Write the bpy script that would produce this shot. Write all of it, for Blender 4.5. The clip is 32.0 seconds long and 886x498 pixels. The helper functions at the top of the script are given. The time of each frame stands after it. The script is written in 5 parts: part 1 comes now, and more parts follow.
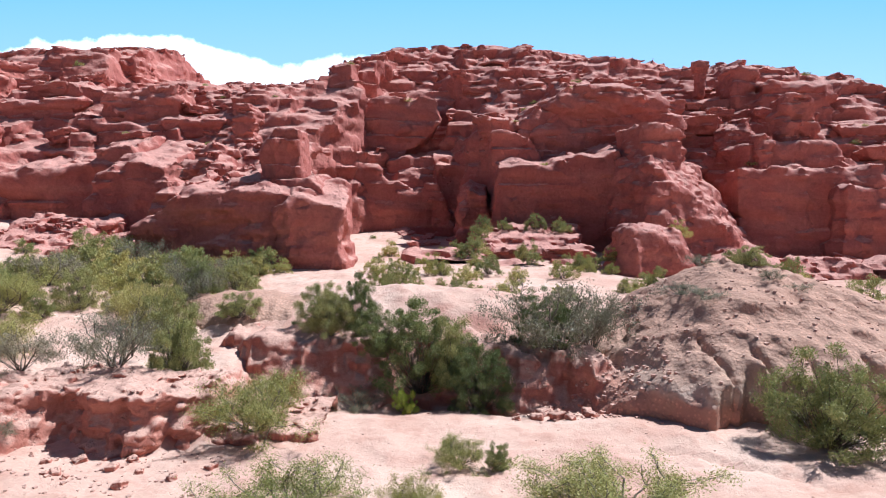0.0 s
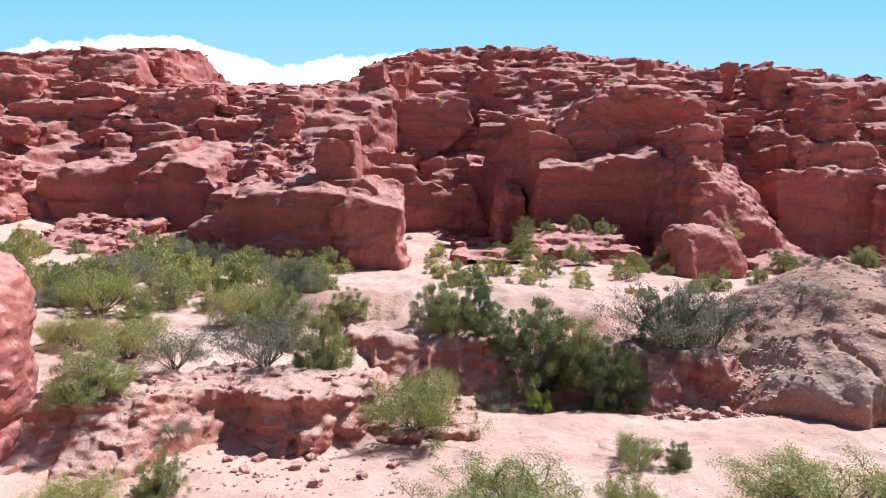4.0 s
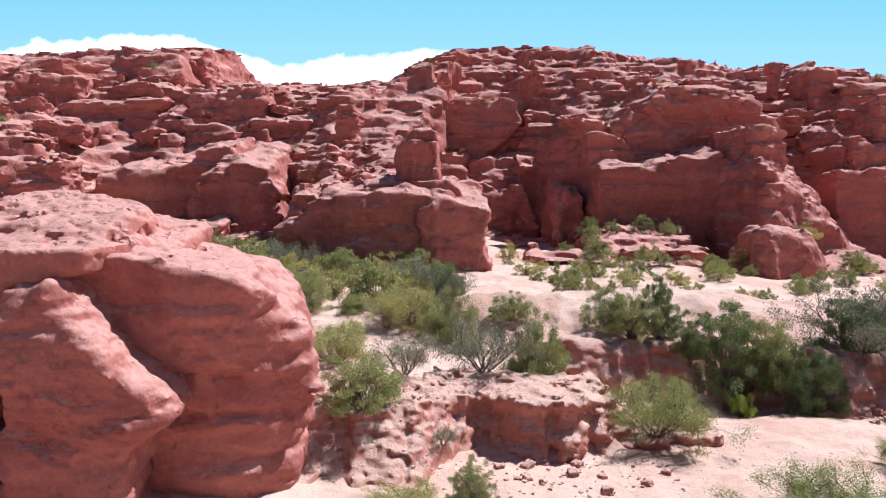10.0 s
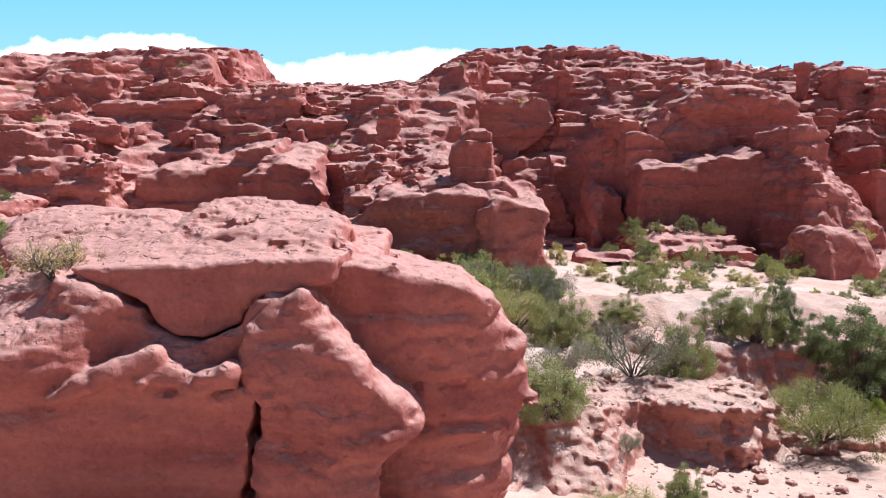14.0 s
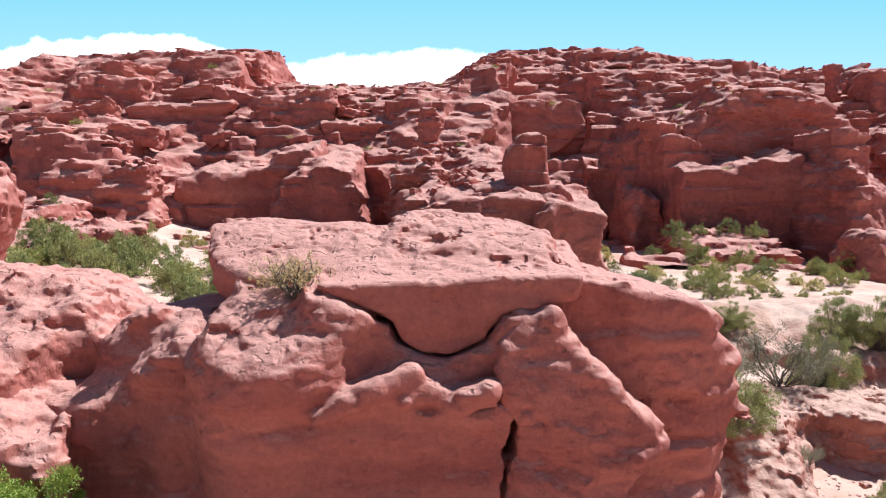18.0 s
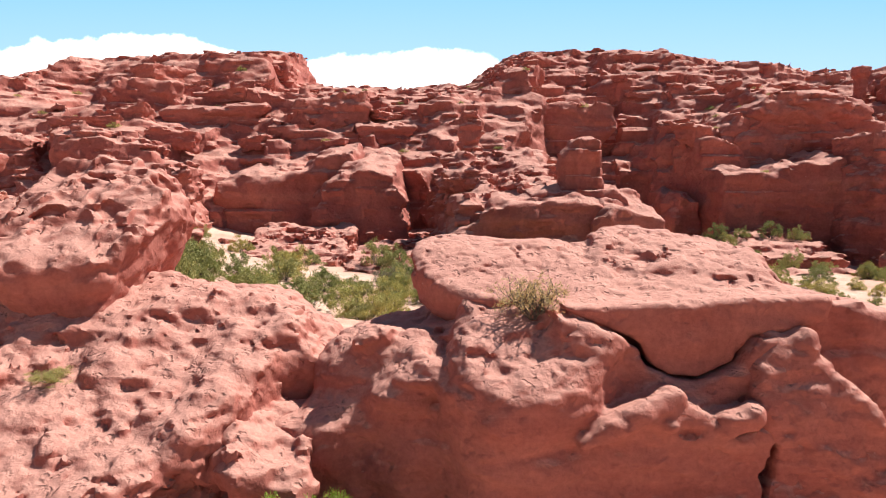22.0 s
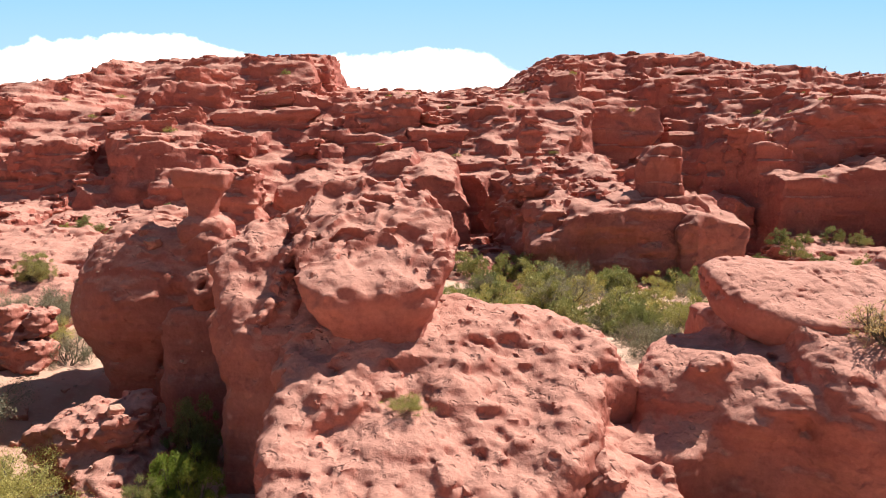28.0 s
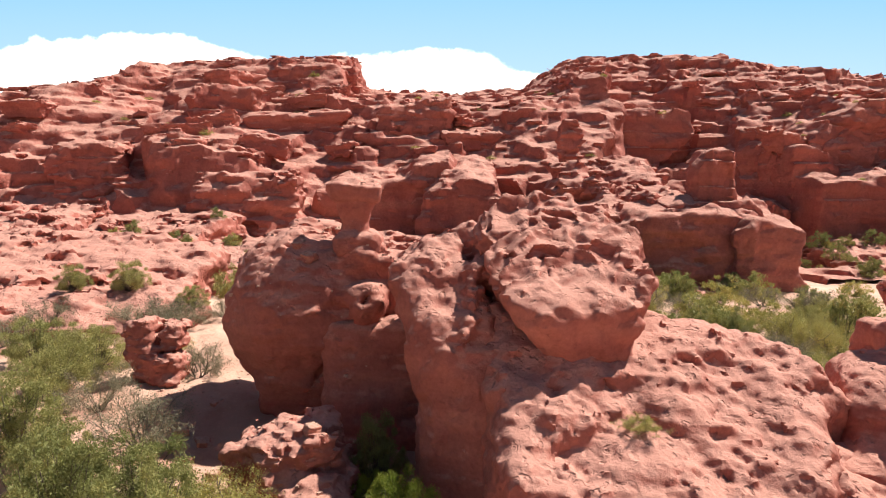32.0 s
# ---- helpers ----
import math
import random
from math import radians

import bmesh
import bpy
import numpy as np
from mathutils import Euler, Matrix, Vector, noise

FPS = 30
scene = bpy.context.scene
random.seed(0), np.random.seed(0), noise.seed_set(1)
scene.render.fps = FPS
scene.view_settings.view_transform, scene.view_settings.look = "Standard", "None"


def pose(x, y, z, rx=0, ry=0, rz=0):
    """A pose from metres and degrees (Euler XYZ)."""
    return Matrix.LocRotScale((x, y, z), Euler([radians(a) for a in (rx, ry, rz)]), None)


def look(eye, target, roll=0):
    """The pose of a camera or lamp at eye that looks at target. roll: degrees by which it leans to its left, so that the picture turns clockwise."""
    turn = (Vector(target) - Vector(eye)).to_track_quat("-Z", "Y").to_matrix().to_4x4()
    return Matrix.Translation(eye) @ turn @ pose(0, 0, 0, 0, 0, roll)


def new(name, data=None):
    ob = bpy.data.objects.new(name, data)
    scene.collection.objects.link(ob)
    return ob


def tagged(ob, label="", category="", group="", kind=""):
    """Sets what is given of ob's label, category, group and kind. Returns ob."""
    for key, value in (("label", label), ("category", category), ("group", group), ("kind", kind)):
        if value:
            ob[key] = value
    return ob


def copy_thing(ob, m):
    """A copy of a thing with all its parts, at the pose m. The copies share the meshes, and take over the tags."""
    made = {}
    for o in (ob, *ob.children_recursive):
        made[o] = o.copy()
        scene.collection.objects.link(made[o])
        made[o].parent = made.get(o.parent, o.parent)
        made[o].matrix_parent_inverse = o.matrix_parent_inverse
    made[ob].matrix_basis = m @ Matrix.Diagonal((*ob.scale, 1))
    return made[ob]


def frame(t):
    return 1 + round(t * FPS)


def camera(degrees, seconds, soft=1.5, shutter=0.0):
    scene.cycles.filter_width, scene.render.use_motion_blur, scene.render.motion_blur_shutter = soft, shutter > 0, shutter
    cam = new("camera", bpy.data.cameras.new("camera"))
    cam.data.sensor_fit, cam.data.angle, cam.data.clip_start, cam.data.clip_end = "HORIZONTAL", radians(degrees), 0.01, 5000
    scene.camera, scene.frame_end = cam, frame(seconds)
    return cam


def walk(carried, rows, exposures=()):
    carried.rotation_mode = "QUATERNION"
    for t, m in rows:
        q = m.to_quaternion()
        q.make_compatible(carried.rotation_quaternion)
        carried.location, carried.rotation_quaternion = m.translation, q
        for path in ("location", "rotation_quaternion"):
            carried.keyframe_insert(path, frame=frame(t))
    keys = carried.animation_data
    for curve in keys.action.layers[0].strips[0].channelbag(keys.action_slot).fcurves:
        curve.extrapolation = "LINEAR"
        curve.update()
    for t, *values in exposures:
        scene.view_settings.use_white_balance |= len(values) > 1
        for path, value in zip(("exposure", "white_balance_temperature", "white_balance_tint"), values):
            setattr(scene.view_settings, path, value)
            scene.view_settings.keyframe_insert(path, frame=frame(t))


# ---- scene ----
cam = camera(68.6, 32.0, soft=1.15, shutter=0.25)
METRES, EYE, TILT, LEAN, TURN = 40.0, 6.2, -4.0, 0.0, 0.0
ROWS = [
    (0.0, 0.0, 0.0, 0.0, 0.0, 0.0, -0.0),
    (0.5, -0.0164, -0.0003, -0.0003, -0.02, 0.04, 0.03),
    (1.0, -0.0334, -0.0005, -0.0003, -0.04, 0.04, -0.02),
    (1.5, -0.0487, -0.001, -0.0007, -0.06, 0.06, -0.04),
    (2.0, -0.0654, -0.0015, -0.0008, -0.09, 0.08, -0.03),
    (2.5, -0.0806, -0.0016, -0.0008, -0.1, 0.1, -0.02),
    (3.0, -0.0965, -0.002, -0.0009, -0.11, 0.1, -0.01),
    (3.5, -0.1107, -0.0024, -0.0011, -0.13, 0.09, -0.04),
    (5.5, -0.1733, -0.0033, -0.0007, -0.22, 0.11, -0.01),
    (6.0, -0.1898, -0.0028, -0.0007, -0.22, 0.12, 0.05),
    (6.5, -0.2038, -0.0027, -0.0004, -0.24, 0.1, -0.03),
    (7.0, -0.2196, -0.0023, 0.0003, -0.25, 0.12, 0.0),
    (7.5, -0.2339, -0.0021, 0.0009, -0.28, 0.09, -0.04),
    (8.0, -0.2501, -0.0019, 0.0012, -0.29, 0.11, -0.02),
    (8.5, -0.2653, -0.0012, 0.001, -0.31, 0.08, 0.01),
    (9.0, -0.2819, -0.0009, 0.0014, -0.32, 0.04, 0.03),
    (9.5, -0.2968, -0.0001, 0.0023, -0.33, 0.04, 0.03),
    (10.0, -0.3126, 0.0005, 0.0033, -0.35, 0.02, -0.0),
    (10.5, -0.328, 0.0013, 0.0039, -0.39, -0.01, 0.03),
    (11.0, -0.3443, 0.0015, 0.0051, -0.42, 0.0, -0.01),
    (11.5, -0.3597, 0.0026, 0.0056, -0.42, 0.03, 0.05),
    (12.0, -0.3759, 0.0028, 0.0062, -0.43, -0.02, 0.03),
    (12.5, -0.3911, 0.0029, 0.0071, -0.45, -0.03, 0.03),
    (13.0, -0.4075, 0.0033, 0.0076, -0.47, -0.01, 0.08),
    (13.5, -0.4228, 0.0035, 0.0084, -0.5, -0.01, 0.05),
    (14.0, -0.4394, 0.0035, 0.0084, -0.51, -0.08, 0.08),
    (14.5, -0.4542, 0.003, 0.0088, -0.55, -0.09, 0.05),
    (16.5, -0.517, 0.005, 0.0131, -0.6, -0.06, 0.09),
    (17.0, -0.5329, 0.0056, 0.0143, -0.63, -0.07, 0.08),
    (17.5, -0.5476, 0.0057, 0.0155, -0.65, -0.08, 0.09),
    (18.0, -0.5639, 0.0058, 0.017, -0.66, -0.09, 0.12),
    (18.5, -0.5789, 0.006, 0.0185, -0.67, -0.09, 0.16),
    (19.0, -0.5953, 0.0063, 0.0203, -0.71, -0.09, 0.14),
    (19.5, -0.6102, 0.0071, 0.0218, -0.73, -0.07, 0.14),
    (20.0, -0.6267, 0.0074, 0.0231, -0.74, -0.07, 0.15),
    (20.5, -0.6416, 0.0076, 0.0243, -0.75, -0.11, 0.17),
    (21.0, -0.6574, 0.0083, 0.0259, -0.78, -0.09, 0.12),
    (21.5, -0.6721, 0.0089, 0.0273, -0.8, -0.08, 0.12),
    (22.0, -0.6885, 0.0091, 0.0284, -0.81, -0.11, 0.21),
    (22.5, -0.703, 0.0085, 0.0294, -0.84, -0.11, 0.16),
    (23.0, -0.7186, 0.0084, 0.0304, -0.89, -0.13, 0.13),
    (23.5, -0.7338, 0.0083, 0.0316, -0.9, -0.11, 0.14),
    (24.0, -0.7504, 0.0087, 0.033, -0.91, -0.12, 0.21),
    (24.5, -0.765, 0.009, 0.0342, -0.93, -0.11, 0.17),
    (25.0, -0.781, 0.0091, 0.0357, -0.96, -0.1, 0.14),
    (25.5, -0.7962, 0.0091, 0.0371, -0.98, -0.12, 0.17),
    (27.5, -0.8593, 0.0096, 0.0431, -1.05, -0.13, 0.26),
    (28.0, -0.8751, 0.0101, 0.0439, -1.08, -0.13, 0.21),
    (28.5, -0.8896, 0.0106, 0.045, -1.1, -0.13, 0.2),
    (29.0, -0.9057, 0.0109, 0.0462, -1.12, -0.15, 0.22),
    (29.5, -0.9206, 0.0112, 0.047, -1.14, -0.16, 0.23),
    (30.0, -0.9367, 0.0116, 0.0485, -1.17, -0.15, 0.25),
    (30.5, -0.9516, 0.0121, 0.05, -1.19, -0.16, 0.24),
    (31.0, -0.9676, 0.0128, 0.0519, -1.22, -0.15, 0.26),
    (31.5, -0.982, 0.0132, 0.0534, -1.24, -0.17, 0.25),
    (32.0, -0.9973, 0.0138, 0.0552, -1.27, -0.17, 0.25),
]
walk(cam, [(t, pose(0, 0, EYE, TILT, LEAN, TURN) @ pose(METRES * x, METRES * y, METRES * z, 90 + pitch, roll, yaw)) for t, x, y, z, yaw, pitch, roll in ROWS],
     [(0.0, 0.53, 5250, 4), (9, 0.56, 5200, 3), (14, 0.63, 5150, 2), (17, 0.66, 5200, 1), (20, 0.68, 5900, 5), (23.0, 0.66, 6450, 6), (32.0, 0.64, 6700, 6)])


# ---- light ----
SUN_EL, SUN_AZ = 56.0, 63.0          # degrees above the horizon; degrees from +y (ahead) towards +x
world = bpy.data.worlds.new("sky")
scene.world = world
world.use_nodes = True
wt = world.node_tree
sky = wt.nodes.new("ShaderNodeTexSky")
sky.sky_type = "NISHITA"
sky.sun_disc = False
sky.sun_elevation = radians(SUN_EL)
sky.sun_rotation = radians(SUN_AZ)
sky.altitude = 1600
sky.air_density = 1.0
sky.dust_density = 0.6
sky.ozone_density = 1.6
wt.nodes["Background"].inputs["Strength"].default_value = 0.045
wt.links.new(sky.outputs[0], wt.nodes["Background"].inputs["Color"])
sun = new("sun", bpy.data.lights.new("sun", "SUN"))
sun.data.energy = 5.0
sun.data.angle = radians(0.6)
sun.data.color = (1.0, 0.955, 0.89)
sd = Vector((math.sin(radians(SUN_AZ)) * math.cos(radians(SUN_EL)),
             math.cos(radians(SUN_AZ)) * math.cos(radians(SUN_EL)), math.sin(radians(SUN_EL))))
sun.matrix_world = look(sd * 200, (0, 0, 0))


# ---- materials ----
def nodes_of(mat):
    mat.use_nodes = True
    nt = mat.node_tree
    return nt, nt.nodes["Principled BSDF"]


def node(nt, kind, **inputs):
    n = nt.nodes.new(kind)
    for k, v in inputs.items():
        n.inputs[k.replace("_", " ")].default_value = v
    return n


def ramp(nt, fac, stops):
    r = nt.nodes.new("ShaderNodeValToRGB")
    el = r.color_ramp.elements
    while len(el) < len(stops):
        el.new(0.5)
    for e, (p, c) in zip(el, stops):
        e.position, e.color = p, (*c, 1)
    nt.links.new(fac, r.inputs[0])
    return r.outputs[0]


def mixed(nt, fac, a, b, mode="MIX"):
    m = nt.nodes.new("ShaderNodeMix")
    m.data_type, m.blend_type = "RGBA", mode
    for sock, v in ((0, fac), (6, a), (7, b)):
        if isinstance(v, (int, float)):
            m.inputs[sock].default_value = v
        elif isinstance(v, tuple):
            m.inputs[sock].default_value = (*v, 1)
        else:
            nt.links.new(v, m.inputs[sock])
    return m.outputs[2]


def mathn(nt, op, a, b=0.0, clamp=False):
    m = nt.nodes.new("ShaderNodeMath")
    m.operation, m.use_clamp = op, clamp
    for i, v in enumerate((a, b)):
        if isinstance(v, (int, float)):
            m.inputs[i].default_value = v
        else:
            nt.links.new(v, m.inputs[i])
    return m.outputs[0]


def noise_of(nt, coord, scale, detail=4.0, rough=0.55, stretch=None, distort=0.0):
    if stretch:
        mp = nt.nodes.new("ShaderNodeMapping")
        mp.inputs["Scale"].default_value = stretch
        nt.links.new(coord, mp.inputs[0])
        coord = mp.outputs[0]
    n = node(nt, "ShaderNodeTexNoise", Scale=scale, Detail=detail, Roughness=rough, Distortion=distort)
    nt.links.new(coord, n.inputs["Vector"])
    return n.outputs["Fac"]


def bumped(nt, bsdf, heights):
    last = None
    for h, dist, strength in heights:
        b = nt.nodes.new("ShaderNodeBump")
        b.inputs["Distance"].default_value = dist
        b.inputs["Strength"].default_value = strength
        nt.links.new(h, b.inputs["Height"])
        if last:
            nt.links.new(last, b.inputs["Normal"])
        last = b.outputs[0]
    nt.links.new(last, bsdf.inputs["Normal"])


def rock_material(name, dark, mid, light, sunlit_dust, grain=1.0, sunlit_dusty=0.75, stain=0.5, relief=0.10, edge=(0.35, 0.8)):
    """Weathered red sandstone: bedding bands, blotches, desert varnish runs, pits and grain; what faces up gets a pale
    sandy tone that also paints in sunlit tops.
    """
    mat = bpy.data.materials.new(name)
    nt, b = nodes_of(mat)
    geo = nt.nodes.new("ShaderNodeNewGeometry")
    pos = geo.outputs["Position"]
    bed = noise_of(nt, pos, 0.8 * grain, 5, 0.6, (0.10, 0.10, 1.3), 0.4)
    col = ramp(nt, bed, ((0.28, dark), (0.5, mid), (0.74, light)))
    blot = noise_of(nt, pos, 0.33 * grain, 5, 0.62)
    col = mixed(nt, mathn(nt, "MULTIPLY", ramp(nt, blot, ((0.42, (0, 0, 0)), (0.68, (1, 1, 1)))), 0.55), col, light)
    runs = noise_of(nt, pos, 0.9 * grain, 4, 0.6, (1.0, 1.0, 0.16))
    col = mixed(nt, mathn(nt, "MULTIPLY", ramp(nt, runs, ((0.55, (0, 0, 0)), (0.72, (1, 1, 1)))), stain), col,
                tuple(c * 0.52 for c in dark))
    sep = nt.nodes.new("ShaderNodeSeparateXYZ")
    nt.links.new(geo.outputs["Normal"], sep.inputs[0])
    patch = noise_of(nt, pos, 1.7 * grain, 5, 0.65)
    # sandy tops, made paler to put sunlight on up-facing rock into the colour
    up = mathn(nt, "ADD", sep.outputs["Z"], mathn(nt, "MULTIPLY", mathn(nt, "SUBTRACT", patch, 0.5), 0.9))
    sunlit_skin = ramp(nt, up, ((edge[0], (0, 0, 0)), (edge[1], (1, 1, 1))))
    col = mixed(nt, mathn(nt, "MULTIPLY", sunlit_skin, sunlit_dusty), col, sunlit_dust)
    fine = noise_of(nt, pos, 9.0 * grain, 5, 0.7)
    col = mixed(nt, 0.4, col, ramp(nt, fine, ((0.3, (0.34, 0.33, 0.32)), (0.7, (0.68, 0.68, 0.68)))), "OVERLAY")
    speck = noise_of(nt, pos, 3.1 * grain, 6, 0.75)
    col = mixed(nt, 0.18, col, ramp(nt, speck, ((0.36, (0.32, 0.29, 0.28)), (0.62, (0.66, 0.66, 0.66)))), "OVERLAY")
    nt.links.new(col, b.inputs["Base Color"])
    b.inputs["Roughness"].default_value = 0.92
    b.inputs["Specular IOR Level"].default_value = 0.2
    vor = node(nt, "ShaderNodeTexVoronoi", Scale=2.6 * grain)
    warp = nt.nodes.new("ShaderNodeVectorMath")
    warp.operation = "ADD"
    nz = node(nt, "ShaderNodeTexNoise", Scale=1.6 * grain, Detail=3.0)
    nt.links.new(pos, nz.inputs["Vector"])
    nt.links.new(pos, warp.inputs[0])
    nt.links.new(nz.outputs["Color"], warp.inputs[1])
    nt.links.new(warp.outputs[0], vor.inputs["Vector"])
    pit = ramp(nt, vor.outputs["Distance"], ((0.05, (0, 0, 0)), (0.35, (1, 1, 1))))
    med = noise_of(nt, pos, 3.0 * grain, 6, 0.65)
    holes = node(nt, "ShaderNodeTexVoronoi", Scale=3.4 * grain)
    nt.links.new(warp.outputs[0], holes.inputs["Vector"])
    where = ramp(nt, patch, ((0.46, (0, 0, 0)), (0.56, (1, 1, 1))))
    hole = mathn(nt, "MULTIPLY", mathn(nt, "MULTIPLY", ramp(nt, holes.outputs["Distance"], ((0.16, (1, 1, 1)), (0.34, (0, 0, 0)))), where), mathn(nt, "MULTIPLY", sunlit_skin, -1.0))
    bumped(nt, b, ((med, relief / grain, 0.9), (hole, 0.08 / grain, 0.8), (pit, 0.04 / grain, 0.6), (fine, 0.025 / grain, 0.8)))
    return mat


# the fourth colour is sand on the tops plus their painted sunlight
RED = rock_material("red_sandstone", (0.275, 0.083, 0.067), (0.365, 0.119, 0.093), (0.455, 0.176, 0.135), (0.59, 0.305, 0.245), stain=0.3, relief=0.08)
RED_FAR = rock_material("red_sandstone_far", (0.30, 0.088, 0.072), (0.385, 0.122, 0.097), (0.47, 0.182, 0.142), (0.59, 0.305, 0.245), stain=0.25, grain=0.45, sunlit_dusty=0.85, relief=0.15, edge=(0.48, 0.85))


def ground_material():
    mat = bpy.data.materials.new("pink_sand")
    nt, b = nodes_of(mat)
    geo = nt.nodes.new("ShaderNodeNewGeometry")
    pos = geo.outputs["Position"]
    big = noise_of(nt, pos, 0.12, 5, 0.6)
    col = ramp(nt, big, ((0.3, (0.50, 0.27, 0.20)), (0.5, (0.62, 0.39, 0.30)), (0.7, (0.68, 0.48, 0.38))))
    gra = noise_of(nt, pos, 1.1, 6, 0.7)
    col = mixed(nt, mathn(nt, "MULTIPLY", ramp(nt, gra, ((0.5, (0, 0, 0)), (0.66, (1, 1, 1)))), 0.6), col, (0.47, 0.24, 0.175))
    sep = nt.nodes.new("ShaderNodeSeparateXYZ")
    nt.links.new(geo.outputs["Normal"], sep.inputs[0])
    steep = ramp(nt, sep.outputs["Z"], ((0.55, (1, 1, 1)), (0.88, (0, 0, 0))))
    col = mixed(nt, steep, col, (0.40, 0.13, 0.09))
    peb = node(nt, "ShaderNodeTexVoronoi", Scale=7.0)
    nt.links.new(pos, peb.inputs["Vector"])
    pcol = ramp(nt, peb.outputs["Distance"], ((0.12, (0.62, 0.6, 0.58)), (0.3, (0.5, 0.5, 0.5))))
    col = mixed(nt, 0.55, col, pcol, "OVERLAY")
    nt.links.new(col, b.inputs["Base Color"])
    b.inputs["Roughness"].default_value = 0.95
    b.inputs["Specular IOR Level"].default_value = 0.15
    fine = noise_of(nt, pos, 14.0, 5, 0.7)
    bumped(nt, b, ((gra, 0.16, 0.8), (fine, 0.03, 0.8)))
    return mat


SAND = ground_material()


def hill_material():
    """Grey-brown conglomerate over a pale band and a red foot."""
    mat = bpy.data.materials.new("conglomerate")
    nt, b = nodes_of(mat)
    geo = nt.nodes.new("ShaderNodeNewGeometry")
    pos = geo.outputs["Position"]
    sep = nt.nodes.new("ShaderNodeSeparateXYZ")
    nt.links.new(pos, sep.inputs[0])
    wob = noise_of(nt, pos, 0.5, 4, 0.6)
    zz = mathn(nt, "ADD", sep.outputs["Z"], mathn(nt, "MULTIPLY", mathn(nt, "SUBTRACT", wob, 0.5), 1.2))
    zz = mathn(nt, "MULTIPLY", mathn(nt, "ADD", zz, 2.0), 1 / 6.0)
    col = ramp(nt, zz, ((0.10, (0.45, 0.20, 0.145)), (0.28, (0.49, 0.25, 0.18)), (0.335, (0.57, 0.40, 0.31)), (0.41, (0.51, 0.315, 0.23)), (0.6, (0.49, 0.28, 0.20))))
    blot = noise_of(nt, pos, 1.3, 6, 0.7)
    col = mixed(nt, mathn(nt, "MULTIPLY", ramp(nt, blot, ((0.45, (0, 0, 0)), (0.65, (1, 1, 1)))), 0.5), col, (0.42, 0.25, 0.185))
    vor = node(nt, "ShaderNodeTexVoronoi", Scale=6.0)
    nt.links.new(pos, vor.inputs["Vector"])
    st = ramp(nt, vor.outputs["Distance"], ((0.1, (0.68, 0.66, 0.64)), (0.35, (0.44, 0.44, 0.44))))
    col = mixed(nt, 0.7, col, st, "OVERLAY")
    nt.links.new(col, b.inputs["Base Color"])
    b.inputs["Roughness"].default_value = 0.95
    b.inputs["Specular IOR Level"].default_value = 0.15
    inv = mathn(nt, "SUBTRACT", 1.0, vor.outputs["Distance"])
    bumped(nt, b, ((blot, 0.15, 0.8), (inv, 0.05, 0.6)))
    return mat


HILL = hill_material()


def leaf_material(name, a, c):
    mat = bpy.data.materials.new(name)
    nt, b = nodes_of(mat)
    geo = nt.nodes.new("ShaderNodeNewGeometry")
    oi = nt.nodes.new("ShaderNodeObjectInfo")
    col = mixed(nt, geo.outputs["Random Per Island"], a, c)
    hs = node(nt, "ShaderNodeHueSaturation")
    nt.links.new(mathn(nt, "ADD", mathn(nt, "MULTIPLY", oi.outputs["Random"], 0.5), 0.72), hs.inputs["Value"])
    nt.links.new(mathn(nt, "ADD", mathn(nt, "MULTIPLY", oi.outputs["Random"], -0.03), 0.513), hs.inputs["Hue"])
    nt.links.new(col, hs.inputs["Color"])
    nt.links.new(hs.outputs[0], b.inputs["Base Color"])
    b.inputs["Roughness"].default_value = 0.6
    tr = nt.nodes.new("ShaderNodeBsdfTranslucent")
    nt.links.new(hs.outputs[0], tr.inputs["Color"])
    mx = nt.nodes.new("ShaderNodeMixShader")
    mx.inputs[0].default_value = 0.3
    nt.links.new(b.outputs[0], mx.inputs[1])
    nt.links.new(tr.outputs[0], mx.inputs[2])
    nt.links.new(mx.outputs[0], nt.nodes["Material Output"].inputs["Surface"])
    return mat


LEAF_GREEN = leaf_material("leaf_green", (0.24, 0.245, 0.07), (0.41, 0.39, 0.14))
LEAF_OLIVE = leaf_material("leaf_olive", (0.33, 0.31, 0.075), (0.52, 0.46, 0.155))
LEAF_DARK = leaf_material("leaf_dark", (0.13, 0.15, 0.045), (0.31, 0.32, 0.105))
LEAF_BRIGHT = leaf_material("leaf_bright", (0.30, 0.35, 0.04), (0.43, 0.47, 0.08))
LEAF_GREY = leaf_material("leaf_grey", (0.20, 0.185, 0.105), (0.32, 0.28, 0.18))


def plain(name, col, rough=0.9):
    mat = bpy.data.materials.new(name)
    nt, b = nodes_of(mat)
    geo = nt.nodes.new("ShaderNodeNewGeometry")
    n = noise_of(nt, geo.outputs["Position"], 12.0, 4, 0.6)
    nt.links.new(ramp(nt, n, ((0.3, tuple(c * 0.65 for c in col)), (0.7, tuple(min(1, c * 1.25) for c in col)))), b.inputs["Base Color"])
    b.inputs["Roughness"].default_value = rough
    return mat


TWIG = plain("twig_bark", (0.16, 0.12, 0.09))


# ---- numeric noise and surfaces ----
rng = np.random.default_rng(7)
LAT = rng.random((64, 64, 64), dtype=np.float32) * 2 - 1


